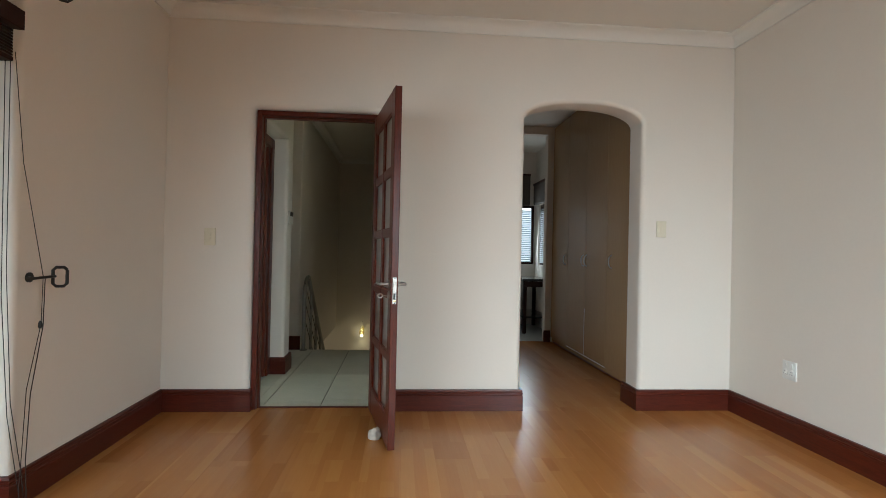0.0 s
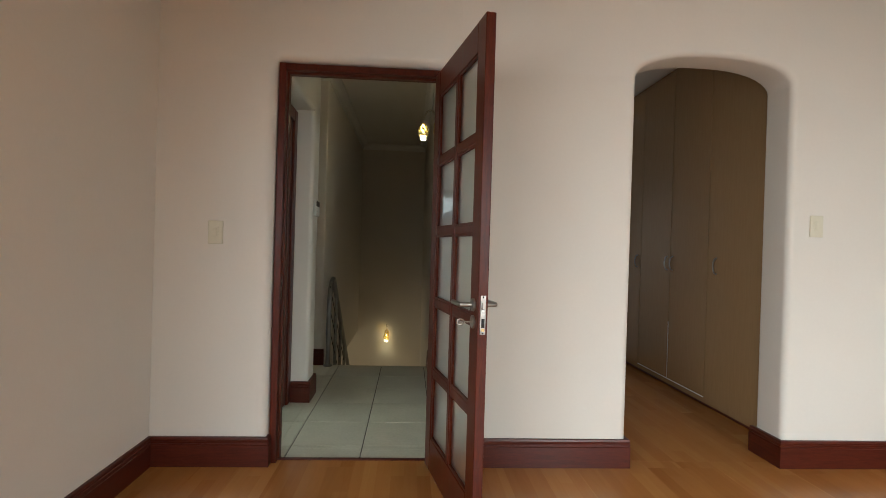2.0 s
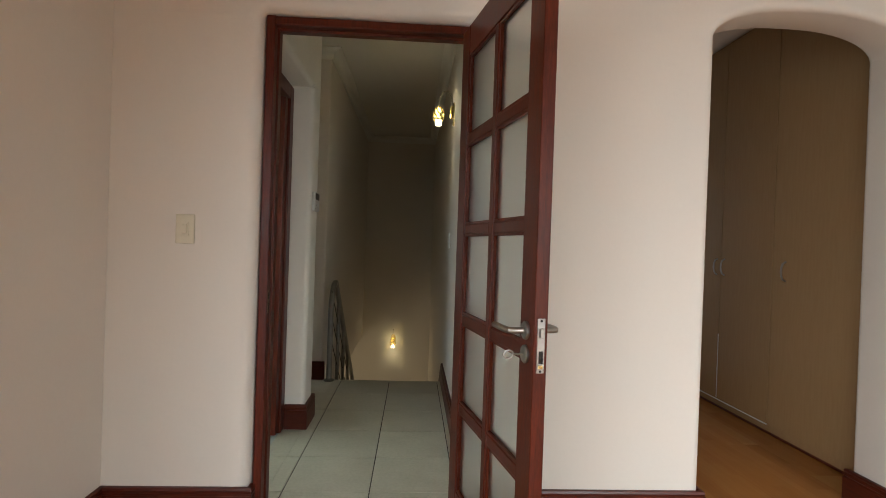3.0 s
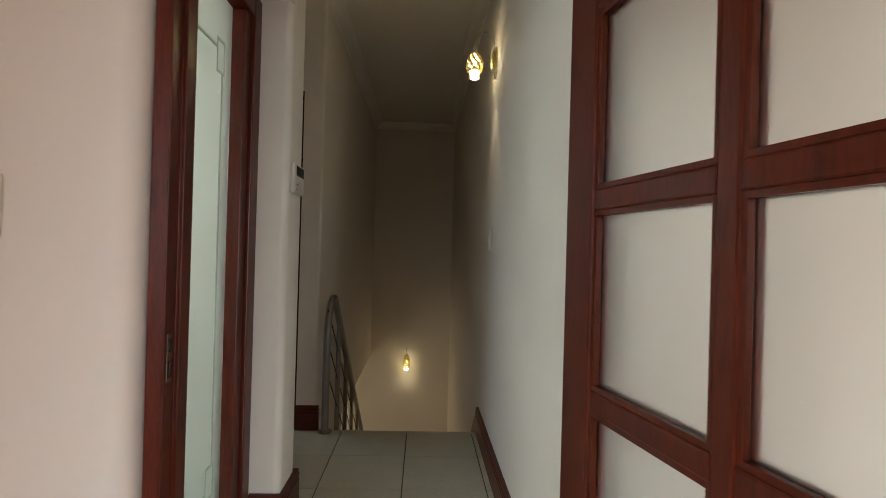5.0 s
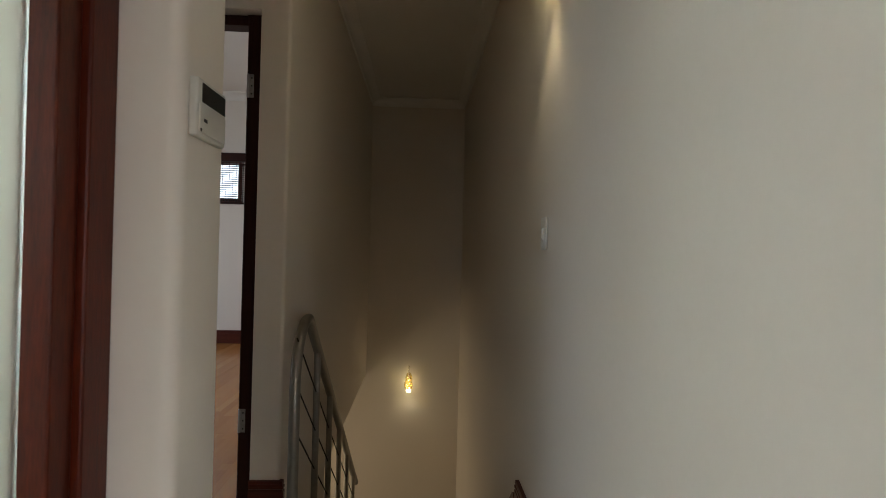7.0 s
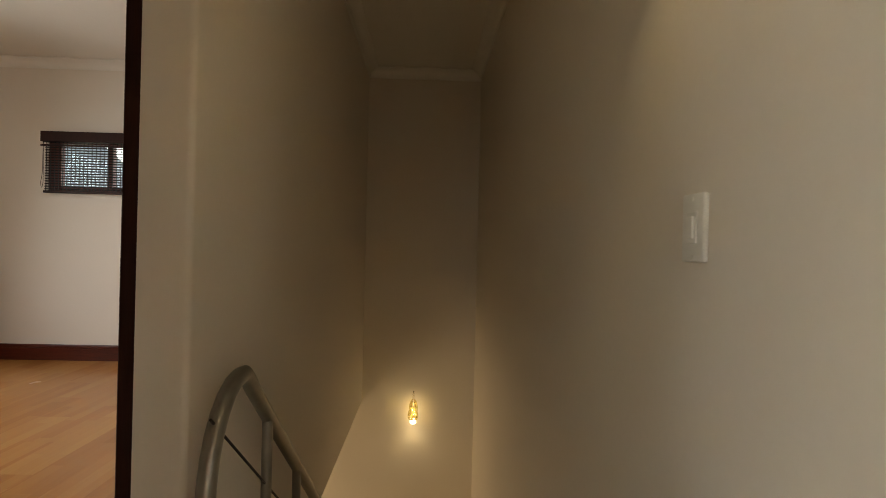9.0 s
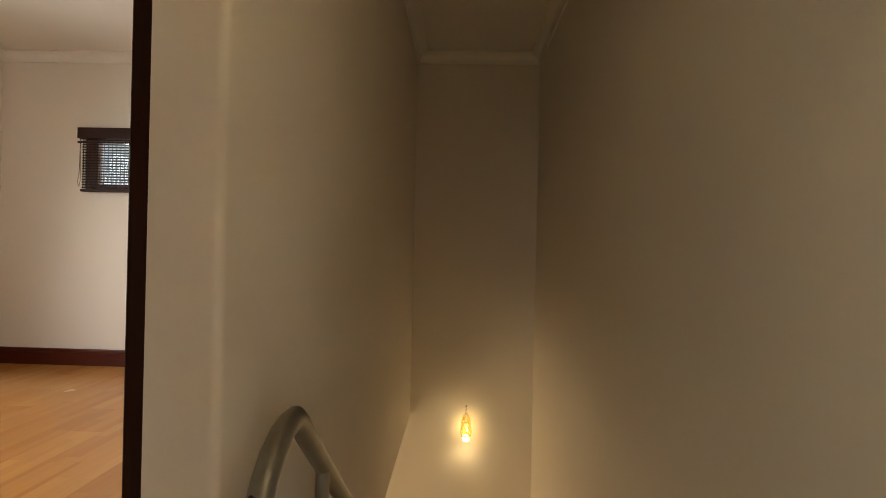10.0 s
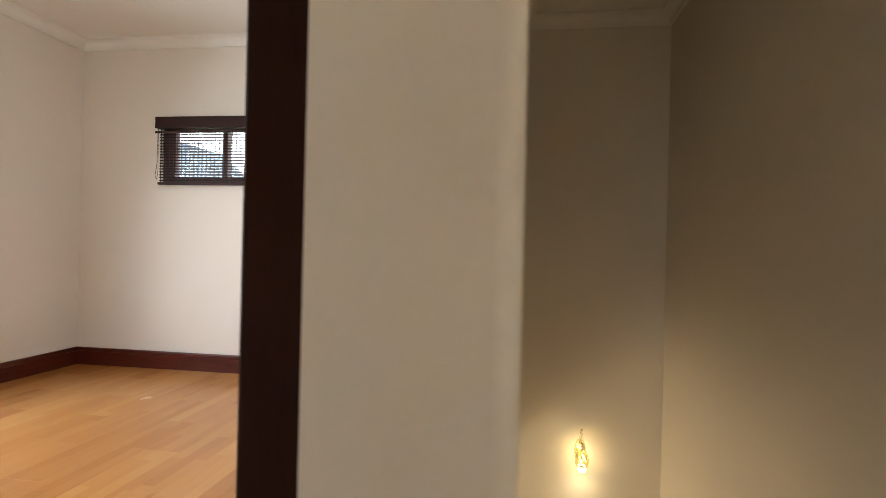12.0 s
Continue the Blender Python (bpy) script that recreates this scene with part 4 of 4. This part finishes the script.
for y in (-1.36, -3.3, -5.2):
    bm = bmesh.new(); tube(bm, [(LX, y, 2.228), (LX + 0.085, y, 2.228)], 0.008, 8)
    part("bracket", bm, M_IRON, cr, "", True)


# ---- built-in cupboards in the dressing passage ----
CXF = 2.935
edges = [0.215, 1.10, 1.67, 2.25, 2.885]
for i in range(4):
    y0, y1 = edges[i], edges[i + 1]
    cup = thing("cupboard", "tall taupe laminate built-in cupboard with a bow handle", "cupboard", (0, 0, 0), 0, "cupboards in the dressing passage")
    part("body", bbox(CXF + 0.022, 3.44, y0 + 0.0005, y1 - 0.0005, 0.02, CEIL - 0.004, 0), M_CUP, cup)
    dr = part("door", bbox(CXF, CXF + 0.018, y0 + 0.003, y1 - 0.003, 0.075, CEIL - 0.03, 0.0015), M_CUP, cup)
    # pale lines along the bottom edges and the lower part of one seam
    if i in (1, 2):
        part("edge_strip", bbox(CXF - 0.0015, CXF + 0.004, y0 + 0.004, y1 - 0.004, 0.066, 0.074, 0), M_WPLAST, dr, "pale strip along the bottom edge")
    if i == 2:
        part("edge_strip", bbox(CXF - 0.0015, CXF + 0.004, y0 - 0.002, y0 + 0.0025, 0.080, 0.560, 0), M_WPLAST, dr, "pale strip along the lower side edge")
    hy = (0.98, 1.624, 1.716, 2.32)[i]
    bm = bmesh.new(); tube(bm, [(CXF, hy, 1.005), (CXF - 0.018, hy, 1.015), (CXF - 0.028, hy, 1.04), (CXF - 0.030, hy, 1.065), (CXF - 0.028, hy, 1.09), (CXF - 0.018, hy, 1.115), (CXF, hy, 1.125)], 0.006, 8)
    part("handle", bm, M_CHROME, dr, "steel bow handle", True)
    part("plinth", bbox(CXF + 0.03, CXF + 0.045, y0 + 0.001, y1 - 0.001, -0.002, 0.072, 0), M_MAHO, cup, "dark plinth")


# ---- bathroom beyond the dressing passage ----
def shutter_window(name, label, m, w, h):
    ob = thing(name, label, "window", kind="structure")
    for a in ((0, 0.04, 0, h), (w - 0.04, w, 0, h), (0.04, w - 0.04, 0, 0.035), (0.04, w - 0.04, h - 0.035, h)):
        part("window_frame", bbox(a[0], a[1], 0.03, 0.075, a[2], a[3], 0.003), M_DARK, ob)
    slats(ob, 0.042, w - 0.042, 0.02, 0.045, h - 0.04, 0.030, 0.034, 35, M_WBLIND, 0.003)
    ob.matrix_world = m
    return ob


shutter_window("window_3", "bathroom window with white slatted blind and dark frame", pose(2.62, 4.60, 0.96), 0.52, 0.94)
shutter_window("window_4", "bathroom side window with white slatted blind and dark frame", pose(3.16, 4.42, 0.96, 0, 0, -90), 0.67, 0.94)
for nm, x0, x1, y0, y1, z0, z1 in (("roman", 2.60, 3.04, 4.50, 4.585, 1.895, 2.37), ("side", 3.075, 3.15, 3.73, 4.44, 1.90, 2.20)):
    rbx = thing("rolled_blind", "dark brown fabric blind drawn up over a bathroom window", "blind")
    part("roll", bbox(x0, x1, y0, y1, z0, z1, 0.012, 3), M_BLINDF, rbx)
    part("head_rail", bbox(x0 - 0.005, x1 + 0.005, y0 + 0.01, y1 + 0.012, z1 + 0.001, z1 + 0.03, 0.003), M_DARK, rbx)
van = thing("vanity_stand", "dark granite topped bathroom vanity on dark legs", "vanity")
part("top", bbox(2.72, 3.155, 3.55, 4.55, 0.74, 0.775, 0.006), M_GRANITE, van, "polished dark granite top")
part("shelf", bbox(2.74, 3.15, 3.58, 4.52, 0.22, 0.245, 0.003), M_GRANITE, van)
for x in (2.74, 3.10):
    for y in (3.58, 4.46):
        part("leg", bbox(x, x + 0.05, y, y + 0.05, 0, 0.74, 0.004), M_DARK, van)
part("drawer_rail", bbox(2.76, 3.14, 3.57, 3.59, 0.66, 0.738, 0.002), M_DARK, van)
bathp = thing("bath_panel", "low white bath panel under the window", "bath")
part("panel", bbox(2.02, 2.70, 4.0, 4.58, -0.003, 0.52, 0.01, 3), M_WPLAST, bathp)


# ---- outside ----
bm = bmesh.new(); box(bm, -400, 400, -400, 400, -3.2, -3.0)
tagged(finish("ground", bm, M_GRASS), "lawn and ground around the house", "ground", kind="structure")
bm = bmesh.new(); box(bm, -160, 80, 90, 90.5, -3, 70)
tagged(finish("backdrop", bm, M_SKYGLOW), "bright overcast sky behind the houses", "sky", kind="structure")
house = thing("neighbour_house", "neighbouring house with a slate blue tiled roof", "house", (-17.5, 24, -3.0))
bm = bmesh.new(); box(bm, -6, 4, 0, 8, 0, 5.0)
part("wall", bm, M_WALL, house)
bm = bmesh.new(); prism(bm, [(-6.6, 4.9), (4.6, 4.9), (-1.0, 9.6)], "y", -0.6, 8.6)
part("roof", bm, M_ROOF, house, "slate blue tiled roof")


# ---- floor pieces ----
mesh_cache = {}


def piece(name, material, parent, x0, x1, y0, y1, z0, z1, bev):
    key_ = (name, round(x1 - x0, 3), round(y1 - y0, 3))
    if key_ not in mesh_cache:
        w, l = key_[1] / 2, key_[2] / 2
        bm = bmesh.new()
        loft(bm, [[(-w, -l, z0 - z1), (w, -l, z0 - z1), (w, l, z0 - z1), (-w, l, z0 - z1)],
                  [(-w, -l, -bev), (w, -l, -bev), (w, l, -bev), (-w, l, -bev)],
                  [(-w + bev, -l + bev, 0), (w - bev, -l + bev, 0), (w - bev, l - bev, 0), (-w + bev, l - bev, 0)]])
        bmesh.ops.recalc_face_normals(bm, faces=bm.faces)
        me = bpy.data.meshes.new(name)
        bm.to_mesh(me)
        bm.free()
        me.materials.append(material)
        mesh_cache[key_] = me
    ob = new(name, mesh_cache[key_])
    ob.parent = parent
    ob.location = ((x0 + x1) / 2, (y0 + y1) / 2, z1)
    return ob


rng = random.Random(4)


def planks(parent, x0, x1, y0, y1, w=0.194, l=1.29):
    i = 0
    x = x0
    while x < x1 - 0.01:
        xe = min(x + w, x1)
        y = y0 - (0.0, 0.43, 0.86)[i % 3]
        while y < y1 - 0.01:
            a, b = max(y, y0), min(y + l, y1)
            if b - a > 0.02:
                piece("plank", M_FLOOR, parent, x + 0.0001, xe - 0.0001, a + 0.0001, b - 0.0001, -0.009, 0.0, 0.0004)
            y += l
        x = xe
        i += 1


planks(floor_main, LX - 0.13, RX, BY, 0.072)
planks(floor_main, 1.80, CXF + 0.03, 0.072, 2.96)
planks(floor_bed, RMX, D2X, D2Y + 0.093, RMY)

T, TX0, TY0 = 0.40, 0.051, 0.277
regions = [(PIX, HX, WT, EY - 0.002), (DX0 + 0.02, DX1 - 0.02, 0.096, WT), (-0.15, PIX, WT, GY1), (-1.2, PIX, PIY, D2Y), (-1.01, D2X - 0.045, D2Y, D2Y + 0.09)]
for ra, rb_, rc, rd in regions:
    for i in range(-4, 4):
        for j in range(-2, 7):
            x0, x1 = max(ra, TX0 + i * T + 0.003), min(rb_, TX0 + (i + 1) * T - 0.003)
            y0, y1 = max(rc, TY0 + j * T + 0.002), min(rd, TY0 + (j + 1) * T - 0.002)
            if x1 - x0 > 0.012 and y1 - y0 > 0.012:
                piece("tile", M_TILE, floor_hall, x0, x1, y0, y1, -0.008, 0.0, 0.0015)
